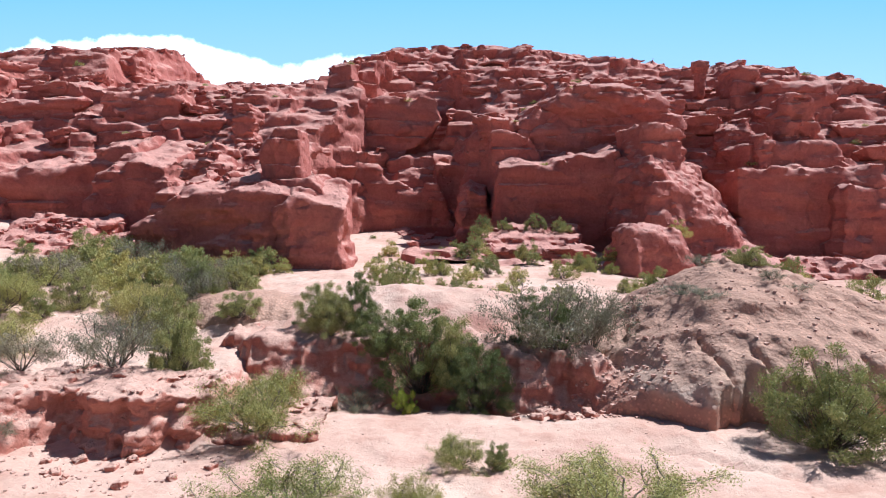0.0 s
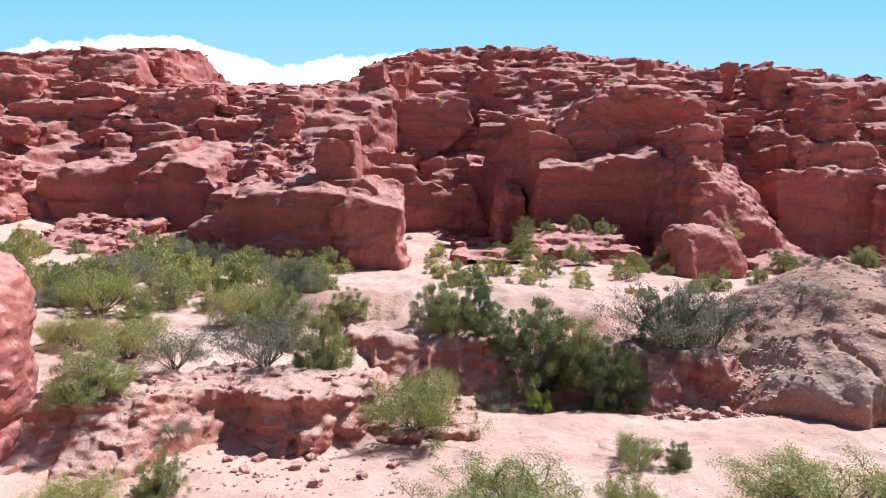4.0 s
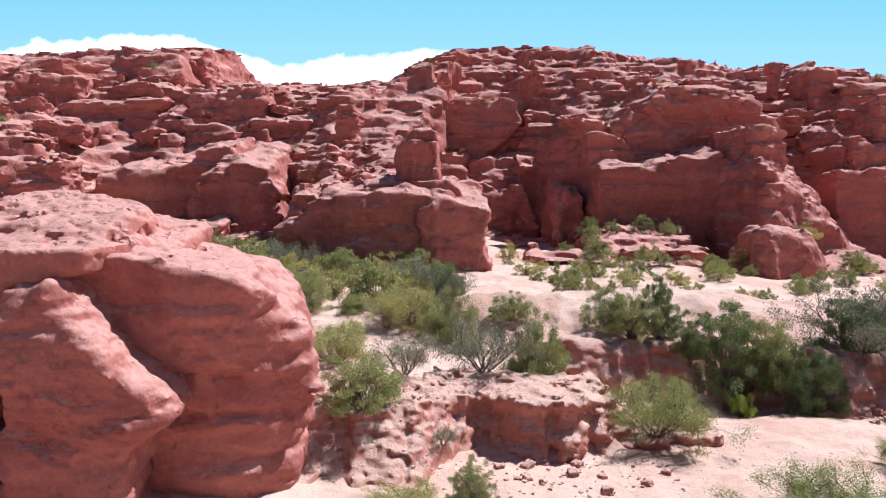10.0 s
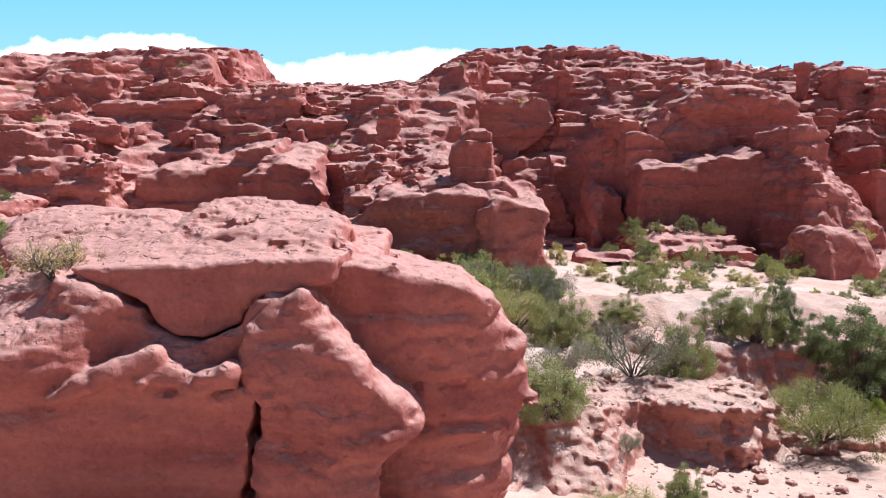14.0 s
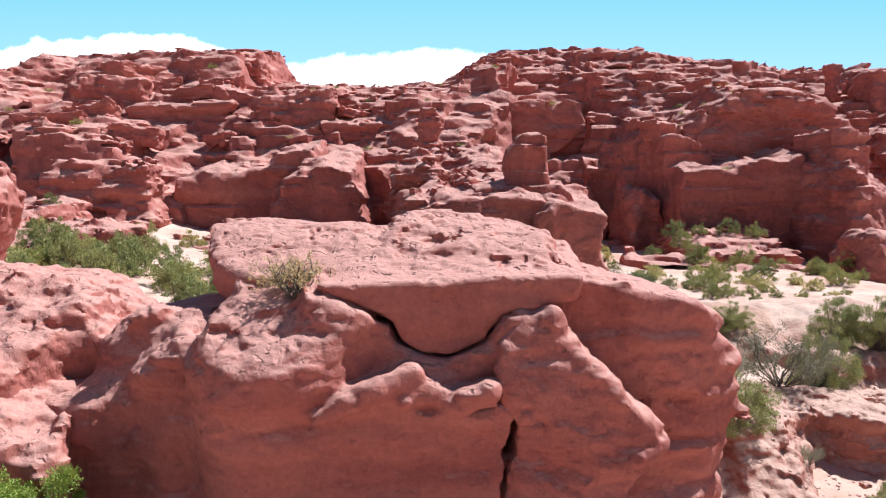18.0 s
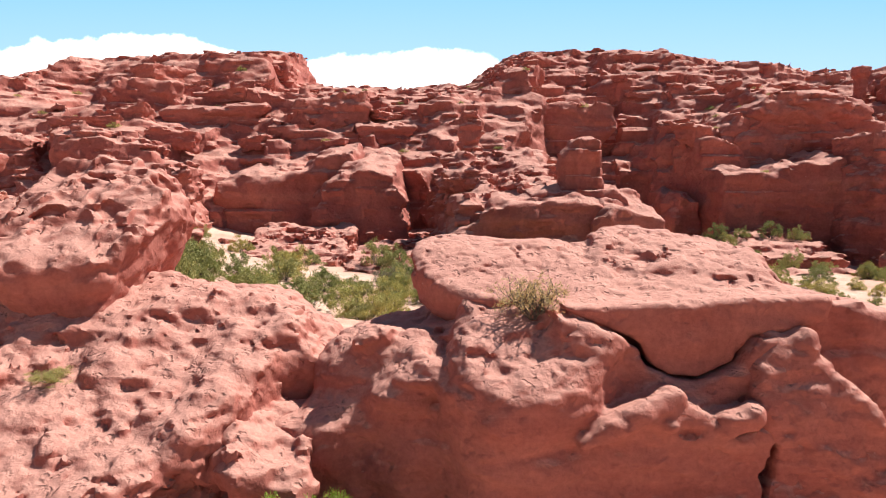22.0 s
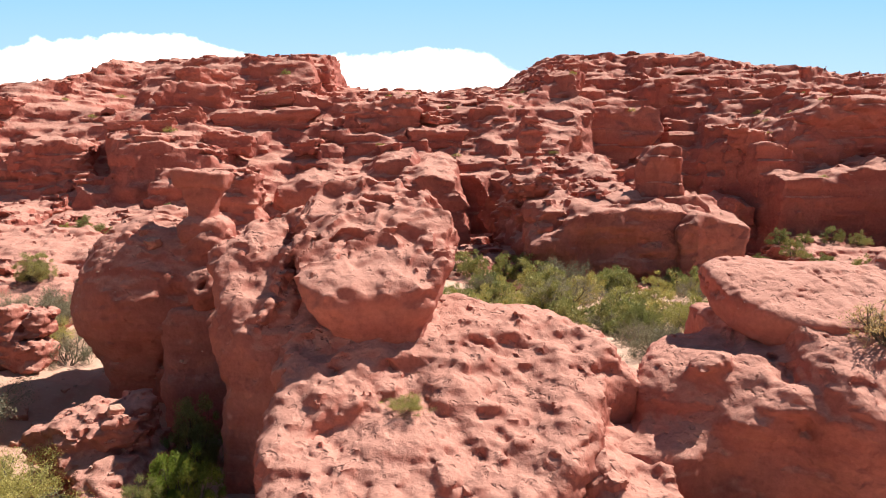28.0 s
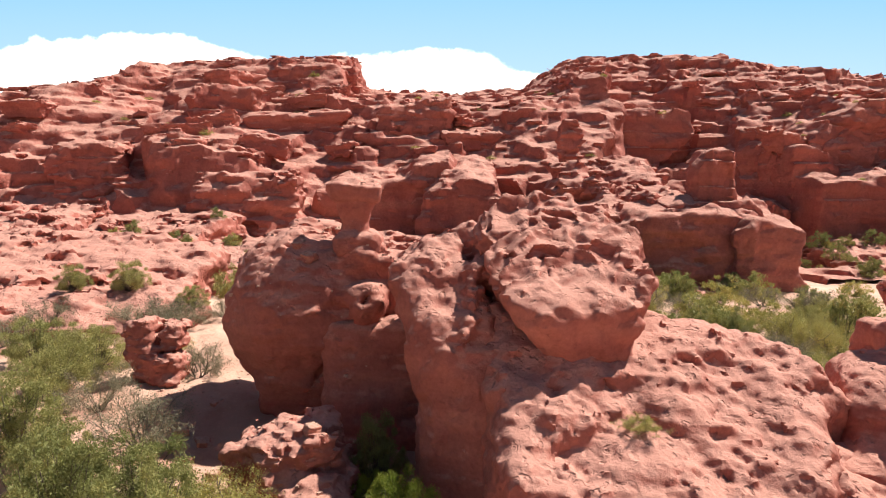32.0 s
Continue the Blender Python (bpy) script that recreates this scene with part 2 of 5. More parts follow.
def vnoise(x, y, z):
    """Smooth lattice noise, -1 to 1."""
    ix, iy, iz = np.floor(x).astype(np.int32), np.floor(y).astype(np.int32), np.floor(z).astype(np.int32)
    fx, fy, fz = x - ix, y - iy, z - iz
    fx, fy, fz = (f * f * f * (f * (f * 6 - 15) + 10) for f in (fx, fy, fz))
    x0, y0, z0 = ix & 63, iy & 63, iz & 63
    x1, y1, z1 = (x0 + 1) & 63, (y0 + 1) & 63, (z0 + 1) & 63
    a = LAT[x0, y0, z0] * (1 - fx) + LAT[x1, y0, z0] * fx
    b = LAT[x0, y1, z0] * (1 - fx) + LAT[x1, y1, z0] * fx
    c = LAT[x0, y0, z1] * (1 - fx) + LAT[x1, y0, z1] * fx
    d = LAT[x0, y1, z1] * (1 - fx) + LAT[x1, y1, z1] * fx
    return (a * (1 - fy) + b * fy) * (1 - fz) + (c * (1 - fy) + d * fy) * fz


def fbm(x, y, z, octaves=3, gain=0.5):
    total, amp = 0, 1.0
    for o in range(octaves):
        total = total + amp * vnoise(x + 13.7 * o, y * 0.97 + 5.1 * o, z * 1.03 + 9.2 * o)
        x, y, z = 2 * (0.8 * x + 0.6 * y), 2 * (0.8 * y - 0.6 * x), 2 * z
        amp *= gain
    return total


def chunk(v, n, soft=0.3):
    """Breaks a smooth swell into flat chips with sharp edges."""
    s = v * n
    f = np.floor(s)
    t = np.clip((s - f - 0.5 + soft / 2) / soft, 0, 1)
    return (f + t * t * (3 - 2 * t)) / n


def turned(x, y, z, c, rot):
    m = np.array(Euler([radians(a) for a in rot]).to_matrix())
    x, y, z = x - c[0], y - c[1], z - c[2]
    return (m[0, 0] * x + m[1, 0] * y + m[2, 0] * z, m[0, 1] * x + m[1, 1] * y + m[2, 1] * z,
            m[0, 2] * x + m[1, 2] * y + m[2, 2] * z)


def box(c, half, r=0.4, rot=(0, 0, 0), taper=0.0):
    """Rounded block; taper narrows it towards the top (plus) or the foot (minus)."""
    def f(x, y, z):
        x, y, z = turned(x, y, z, c, rot)
        s = 1 - taper * np.clip(z / half[2], -1, 1)
        qx, qy, qz = np.abs(x) / s - half[0] + r, np.abs(y) / s - half[1] + r, np.abs(z) - half[2] + r
        out = np.sqrt(np.maximum(qx, 0) ** 2 + np.maximum(qy, 0) ** 2 + np.maximum(qz, 0) ** 2)
        return out + np.minimum(np.maximum(qx, np.maximum(qy, qz)), 0) - r
    return f


def puck(c, rad, r=0.25, rot=(0, 0, 0)):
    """A thick plate with a rounded, slightly square outline."""
    def f(x, y, z):
        x, y, z = turned(x, y, z, c, rot)
        k = (np.abs(x / rad[0]) ** 2.6 + np.abs(y / rad[1]) ** 2.6 + 1e-9) ** (1 / 2.6)
        q, w = (k - 1) * min(rad[0], rad[1]) + r, np.abs(z) - rad[2] + r
        return np.sqrt(np.maximum(q, 0) ** 2 + np.maximum(w, 0) ** 2) + np.minimum(np.maximum(q, w), 0) - r
    return f


def prism(outline, y0, y1, r=0.3, rise=0.0):
    """A rounded block with the given front outline (x, z), running back from y0 to y1; rise lifts it towards the back."""
    corners = np.array(outline, np.float32)

    def f(x, y, z):
        z = z - rise * (y - y0)
        best, odd = np.full(x.shape, 1e9, np.float32), np.zeros(x.shape, bool)
        for (ax, az), (bx, bz) in zip(corners, np.roll(corners, 1, 0)):
            ex, ez, wx, wz = bx - ax, bz - az, x - ax, z - az
            t = np.clip((wx * ex + wz * ez) / (ex * ex + ez * ez), 0, 1)
            best = np.minimum(best, (wx - t * ex) ** 2 + (wz - t * ez) ** 2)
            over = (az > z) != (bz > z)
            if abs(ez) > 1e-6:
                odd ^= over & (wx < ex * wz / ez)
        q = np.where(odd, -1, 1) * np.sqrt(best) + r
        w = np.abs(y - (y0 + y1) / 2) - (y1 - y0) / 2 + r
        return np.sqrt(np.maximum(q, 0) ** 2 + np.maximum(w, 0) ** 2) + np.minimum(np.maximum(q, w), 0) - r
    return f


def ball(c, rad, rot=(0, 0, 0)):
    def f(x, y, z):
        x, y, z = turned(x, y, z, c, rot)
        k0 = np.sqrt((x / rad[0]) ** 2 + (y / rad[1]) ** 2 + (z / rad[2]) ** 2)
        return (k0 - 1) * min(rad)
    return f


def join(k, *fs):
    def f(x, y, z):
        d = fs[0](x, y, z)
        for g in fs[1:]:
            e = g(x, y, z)
            h = np.maximum(k - np.abs(d - e), 0) / k
            d = np.minimum(d, e) - h * h * k * 0.25
        return d
    return f


def carve(k, f0, *cuts):
    def f(x, y, z):
        d = f0(x, y, z)
        for g in cuts:
            e = -g(x, y, z)
            h = np.maximum(k - np.abs(d - e), 0) / k
            d = np.maximum(d, e) + h * h * k * 0.25
        return d
    return f


def weathered(f0, big=0.3, small=0.08, scale=0.5, pits=0.0, beds=0.0, seed=0.0, pit_scale=1.6, flutes=0.0, crisp=0.6, pit_above=None, strat=1.5, scoops=0.0, soft=0.3):
    """Wear on a form: swells, chips, bedding grooves and (on what faces up) pits."""
    def f(x, y, z):
        d = f0(x, y, z)
        sx, sy, sz = x + 31.3 * seed, y + 17.9 * seed, z + 7.7 * seed
        n1 = fbm(sx * scale, sy * scale, sz * scale * 1.3 * strat, 3)
        n2 = fbm(sx * scale * 3.2, sy * scale * 3.2, sz * scale * 4 * strat, 3, 0.6)
        d = d - big * ((1 - crisp) * n1 + crisp * chunk(n1, 3.2, soft)) - small * ((1 - crisp) * n2 + 1.3 * crisp * chunk(n2, 2.2, soft))
        if beds:
            w = z + 0.35 * vnoise(sx * 0.25, sy * 0.25, sz * 0.3)
            d = d + beds * (0.5 + 0.5 * vnoise(sx * 0.12, sy * 0.12, w * 1.9)) * (0.4 + 0.6 * np.abs(vnoise(sx * 0.4, sy * 0.4, w * 5)))
        if flutes:
            d = d + flutes * np.abs(fbm(sx * 0.45, sy * 0.45, sz * 0.07, 2)) - flutes * 0.3
        if pits:
            sx, sy, sz = (q + 0.30 / pit_scale * 2 * vnoise(sx * pit_scale * 0.9 + o, sy * pit_scale * 0.9, sz * pit_scale * 0.9 + o) for q, o in ((sx, 3.1), (sy, 8.4), (sz, 15.7)))
            p = fbm(sx * pit_scale, sy * pit_scale, sz * pit_scale, 2)
            deep = pits if pit_above is None else pits * step(pit_above, pit_above + 0.9, z + 0.5 * vnoise(sx * 0.8, sy * 0.8, sz * 0.8))
            if scoops:
                # shallow bowls crowded against one another, with sharp crests between them
                d = d + deep * scoops * (np.abs(p) + 0.5 * np.abs(fbm(sx * pit_scale * 2.1, sy * pit_scale * 2.1, sz * pit_scale * 2.1, 1)) - 0.3)
            d = d + deep * (1 - scoops) * np.clip(p - 0.12, 0, 0.5) * 2.0
        return d
    return f


def net(f, lo, hi, h, band=6.0):
    """The surface where f is nought, as points and quads, looking finely only near it."""
    lo, hi = np.array(lo, float), np.array(hi, float)
    nb = np.ceil((hi - lo) / (4 * h)).astype(int) + 1
    cx, cy, cz = (lo[i] + (np.arange(nb[i]) * 4 + 1.5) * h for i in range(3))
    X, Y, Z = np.meshgrid(cx, cy, cz, indexing="ij")
    coarse = f(X.astype(np.float32).ravel(), Y.astype(np.float32).ravel(), Z.astype(np.float32).ravel()).reshape(X.shape)
    near = np.abs(coarse) < band * h
    for ax in range(3):
        lo_, hi_ = [slice(None)] * 3, [slice(None)] * 3
        lo_[ax], hi_[ax] = slice(None, -1), slice(1, None)
        flip = (coarse[tuple(lo_)] < 0) != (coarse[tuple(hi_)] < 0)
        near[tuple(lo_)] |= flip
        near[tuple(hi_)] |= flip
    keep = np.argwhere(near)
    G = np.repeat(np.repeat(np.repeat(np.where(coarse < 0, -9.0, 9.0).astype(np.float32), 4, 0), 4, 1), 4, 2)
    o = np.stack(np.meshgrid(*(np.arange(4),) * 3, indexing="ij"), -1).reshape(-1, 3)
    idx = (keep[:, None, :] * 4 + o[None]).reshape(-1, 3)
    p = (lo + idx * h).astype(np.float32)
    G[idx[:, 0], idx[:, 1], idx[:, 2]] = f(p[:, 0], p[:, 1], p[:, 2])
    S = G < 0
    C = np.zeros(tuple(n - 1 for n in S.shape), np.uint8)
    for a in (0, 1):
        for b in (0, 1):
            for c in (0, 1):
                C += S[a:S.shape[0] - 1 + a, b:S.shape[1] - 1 + b, c:S.shape[2] - 1 + c]
    cells = np.argwhere((C > 0) & (C < 8))
    num = np.full(C.shape, -1, np.int32)
    num[cells[:, 0], cells[:, 1], cells[:, 2]] = np.arange(len(cells))
    acc, cnt = np.zeros((len(cells), 3)), np.zeros(len(cells))
    corner = [(a, b, c) for a in (0, 1) for b in (0, 1) for c in (0, 1)]
    val = {k: G[cells[:, 0] + k[0], cells[:, 1] + k[1], cells[:, 2] + k[2]] for k in corner}
    for k in corner:
        for ax in range(3):
            if k[ax] == 0:
                m = tuple(1 if i == ax else v for i, v in enumerate(k))
                g0, g1 = val[k], val[m]
                cross = (g0 < 0) != (g1 < 0)
                t = np.where(cross, g0 / np.where(cross, g0 - g1, 1), 0)
                for i in range(3):
                    acc[:, i] += np.where(cross, k[i] + (t if i == ax else 0), 0)
                cnt += cross
    pts = lo + (cells + acc / cnt[:, None]) * h
    quads = []
    for ax in range(3):
        A, B = np.take(S, range(S.shape[ax] - 1), ax), np.take(S, range(1, S.shape[ax]), ax)
        e = np.argwhere(A != B)
        u, v = (ax + 1) % 3, (ax + 2) % 3
        e = e[(e[:, u] > 0) & (e[:, v] > 0) & (e[:, u] < C.shape[u]) & (e[:, v] < C.shape[v])]
        inside = S[e[:, 0], e[:, 1], e[:, 2]]
        q = []
        for du, dv in ((-1, -1), (0, -1), (0, 0), (-1, 0)):
            s = e.copy()
            s[:, u] += du
            s[:, v] += dv
            q.append(num[s[:, 0], s[:, 1], s[:, 2]])
        q = np.stack(q, 1)
        q[~inside] = q[~inside][:, ::-1]
        quads.append(q)
    quads = np.concatenate(quads)
    quads = quads[(quads >= 0).all(1)]
    if band < 5:
        # drop loose crumbs
        lab = np.arange(len(pts))
        for _ in range(60):
            low = lab[quads].min(1)
            was = lab.copy()
            for k in range(4):
                np.minimum.at(lab, quads[:, k], low)
            lab = lab[lab]
            if (lab == was).all():
                break
        size = np.bincount(lab, minlength=len(pts))
        quads = quads[size[lab[quads[:, 0]]] > 4000]
    return pts, quads


def mesh_of(name, pts, quads, mats, smooth=True, crease=0):
    me = bpy.data.meshes.new(name)
    n = quads.shape[1]
    me.vertices.add(len(pts))
    me.vertices.foreach_set("co", np.asarray(pts, np.float32).ravel())
    me.loops.add(quads.size)
    me.loops.foreach_set("vertex_index", quads.astype(np.int32).ravel())
    me.polygons.add(len(quads))
    me.polygons.foreach_set("loop_start", np.arange(0, quads.size, n, dtype=np.int32))
    me.polygons.foreach_set("loop_total", np.full(len(quads), n, np.int32))
    me.polygons.foreach_set("use_smooth", np.full(len(quads), smooth))
    for m in mats if isinstance(mats, (list, tuple)) else [mats]:
        me.materials.append(m)
    me.update(calc_edges=True)
    if smooth and crease:
        me.set_sharp_from_angle(angle=radians(crease))
    return me


def rock(name, f, lo, hi, h, mat, parent=None, label="", category="", group="", kind="", band=6.0, crease=0):
    ob = new(name, mesh_of(name, *net(f, lo, hi, h, band), mat, True, crease))
    ob.parent = parent
    return tagged(ob, label, category, group, kind)


def thing(name, at, label, category, group="", kind=""):
    ob = new(name)
    ob.location = at
    ob.empty_display_size = 0.2
    bpy.context.view_layer.update()
    return tagged(ob, label, category, group, kind)


def under(ob, parent):
    ob.parent = parent
    ob.matrix_parent_inverse = Matrix.Translation(parent.location).inverted()
    return ob


# ---- the lie of the land ----
def step(a, b, v):
    t = np.clip((v - a) / (b - a), 0, 1)
    return t * t * (3 - 2 * t)


def bump_at(x, y, cx, cy, rx, ry, p=2.0):
    return np.exp(-(((x - cx) / rx) ** 2 + ((y - cy) / ry) ** 2) ** (p / 2))


def wall_foot(x):
    """How far ahead the foot of the cliff stands."""
    return np.interp(x, [-140, -95, -75, -60, -46, -34, -24, -15, -10, 2, 6, 14, 26, 32, 40, 60, 100],
                        [80, 75, 73, 75, 81, 82, 80, 88, 93, 93, 84, 82, 84, 86, 89, 84, 88])


def land(x, y):
    """Height of the ground."""
    z = -1.0 + 0 * x
    # the wash rises ahead and towards the left
    z = z + step(22, 60, y) * 1.9
    z = z + step(-8, -30, x) * 2.3 * step(4, 18, y) + step(-30, -60, x) * 1.0
    # the flat floor of the valley beyond the wash
    far = np.interp(x, [-70, -55, -44, -32, -20, -8, 10, 25, 60], [4.2, 3.3, 1.9, 0.7, 0.6, 0.6, 0.2, -0.9, -1.0]) + 0.010 * (y - 45)
    t = step(25, 40, y)
    z = z * (1 - t) + far * t
    # low bank and the terrace on it
    edge = 18.6 + 0.7 * vnoise(x * 0.5, y * 0 + 3, y * 0) + 0.3 * vnoise(x * 1.7, y * 0 + 8, y * 0)
    w = step(-6.2, -8.4, x) * step(-24, -14, x)
    z = z + 1.15 * w * step(edge + 0.4, edge + 1.6, y) * step(32, 24, y)
    # broad sandy ridge behind the gully
    z = z + 1.9 * bump_at(x, y, -4, 31.5, 9, 3.8, 2.4) + 0.9 * bump_at(x, y, 4, 33, 8, 4)
    # gully in front of it
    z = z - 0.9 * bump_at(x, y, 1.5, 25.2, 7.5, 2.4)
    z = z + 0.10 * fbm(x * 0.35, y * 0.35, 0 * x, 4, 0.55) + 0.05 * fbm(x * 1.7, y * 1.7, 0 * x + 4, 3, 0.6)
    rough = step(-4, -9, x) * step(18, 20, y) + step(22.5, 25, y) * step(12, 5, x)
    z = z + 0.14 * np.minimum(rough, 1) * step(60, 40, y) * chunk(fbm(x * 0.9, y * 0.9, 0 * x + 7, 3, 0.6), 2.5)
    # hollow below the dome
    z = z - 1.3 * bump_at(x, y, -44, 16.8, 4.5, 3.2)
    # a small scour in the wash
    z = z - 0.28 * step(0.25, -0.05, np.abs(y - 18.6 + 0.62 * (x - 6.5) + 0.2 * vnoise(x * 1.3, 0 * x, 0 * x))) * step(5.8, 6.6, x) * step(11, 9.5, x)
    # foreground shelf under the camera
    z = z + step(9, 2, y) * 0.6
    # apron of fallen rock at the cliff's foot, and the rise below the cliff
    u = y - wall_foot(x)
    z = z + step(-14, 0, u) * 1.6 * (0.7 + 0.6 * vnoise(x * 0.13, y * 0.1, 0 * x))
    z = z + step(2, 60, u) * 4.0 + step(90, 900, u) * 18
    # the near ground far behind the camera rolls off gently
    z = z + step(-10, -300, y) * 6
    return z


def axis(*spans):
    return np.unique(np.round(np.concatenate([np.arange(a, b, s) for a, b, s in spans]), 4))


gx = axis((-4000, -400, 300), (-400, -130, 30), (-130, -62, 2.0), (-62, 26, 0.22), (26, 110, 2.0), (110, 400, 30), (400, 4001, 300))
gy = axis((-4000, -300, 300), (-300, -20, 20), (-20, 10, 1.5), (10, 36, 0.2), (36, 74, 0.5), (74, 140, 3), (140, 400, 26), (400, 4001, 300))
GX, GY = np.meshgrid(gx.astype(np.float32), gy.astype(np.float32), indexing="ij")
GZ = land(GX.ravel(), GY.ravel())
ii = np.arange(len(gx) * len(gy)).reshape(len(gx), len(gy))
gq = np.stack([ii[:-1, :-1].ravel(), ii[1:, :-1].ravel(), ii[1:, 1:].ravel(), ii[:-1, 1:].ravel()], 1)
ground = tagged(new("ground", mesh_of("ground", np.stack([GX.ravel(), GY.ravel(), GZ], 1), gq, SAND)), "pale pink desert sand with gravel and low eroded banks", "ground", kind="structure")


def ground_z(x, y):
    return float(land(np.array([x], np.float32), np.array([y], np.float32))[0])


# ---- the cliff ----
def rim_height(x, y):
    """The plateau: it rises gently to the back, with a saddle between two summits."""
    at = np.interp(x, [-150, -111, -89, -87, -70, -54, -53, -44, -33, -21, -17, -9, 16, 25, 37, 46, 50, 64, 72, 100],
                      [20, 25.0, 27.8, 30.8, 31.2, 31.0, 25.2, 24.8, 24.4, 23.6, 26.6, 30.3, 30.4, 29.2, 28.0, 26.0, 27.4, 24.8, 21.4, 16])
    return at + 0.18 * (y - 105) - 0.5 * np.maximum(y - 138, 0)


def cliff_height(x, y):
    u = y - wall_foot(x) + 2.2 * vnoise(x * 0.09, y * 0.05, 0 * x + 2) + 1.3 * vnoise(x * 0.27, y * 0.1, 0 * x + 6)
    wall = np.interp(x, [-140, -75, -55, -40, -30, -20, -10, 0, 10, 25, 40, 100], [6, 6, 9, 9, 11, 11, 10.5, 10.5, 9.5, 10, 11, 9])
    s = 0.84 + 0.14 * vnoise(x * 0.05, 0 * x, 0 * x + 9) - 0.14 * step(-50, -70, x)
    z = wall * step(-0.6, 1.4, u) + s * np.maximum(u - 1, 0)
    return z + 1.6 * fbm(x * 0.10, y * 0.10, 0 * x + 3, 2)


TAB = 0.5
BED = 2.3
tx, ty = np.meshgrid(np.arange(-150, 120, TAB, dtype=np.float32), np.arange(40, 180, TAB, dtype=np.float32), indexing="ij")
HT = cliff_height(tx.ravel(), ty.ravel()).reshape(tx.shape).astype(np.float32)
RT = (rim_height(tx.ravel(), ty.ravel()) + 0.35 * fbm(tx.ravel() * 0.12, ty.ravel() * 0.2, 0 * tx.ravel() + 1, 2)).reshape(tx.shape).astype(np.float32)


def looked_up(table, x, y):
    fx, fy = np.clip((x + 150) / TAB, 0, table.shape[0] - 2), np.clip((y - 40) / TAB, 0, table.shape[1] - 2)
    ix, iy = fx.astype(np.int32), fy.astype(np.int32)
    fx, fy = fx - ix, fy - iy
    return (table[ix, iy] * (1 - fx) + table[ix + 1, iy] * fx) * (1 - fy) + (table[ix, iy + 1] * (1 - fx) + table[ix + 1, iy + 1] * fx) * fy


def cells(x, y, sx, sy, seed):
    """Irregular joint blocks in plan: two random numbers and the middle of the block at each place."""
    gx_, gy_ = x / sx, y / sy
    ix, iy = np.floor(gx_).astype(np.int32), np.floor(gy_).astype(np.int32)
    best = np.full(x.shape, 1e9, np.float32)
    val, turn, mx, my = (np.zeros_like(best) for _ in range(4))
    for a in (-1, 0, 1):
        for c in (-1, 0, 1):
            jx, jy = ix + a, iy + c
            px_ = jx + 0.5 + 0.42 * LAT[jx & 63, jy & 63, seed]
            py_ = jy + 0.5 + 0.42 * LAT[jx & 63, jy & 63, seed + 1]
            d = np.maximum(np.abs(px_ - gx_) * sx, np.abs(py_ - gy_) * sy) + 0.35 * (np.abs(px_ - gx_) * sx + np.abs(py_ - gy_) * sy)
            near = d < best
            best = np.where(near, d, best)
            val = np.where(near, LAT[jx & 63, jy & 63, seed + 2], val)
            turn = np.where(near, LAT[jx & 63, jy & 63, seed + 3], turn)
            mx, my = np.where(near, px_ * sx, mx), np.where(near, py_ * sy, my)
    return val, turn, mx, my


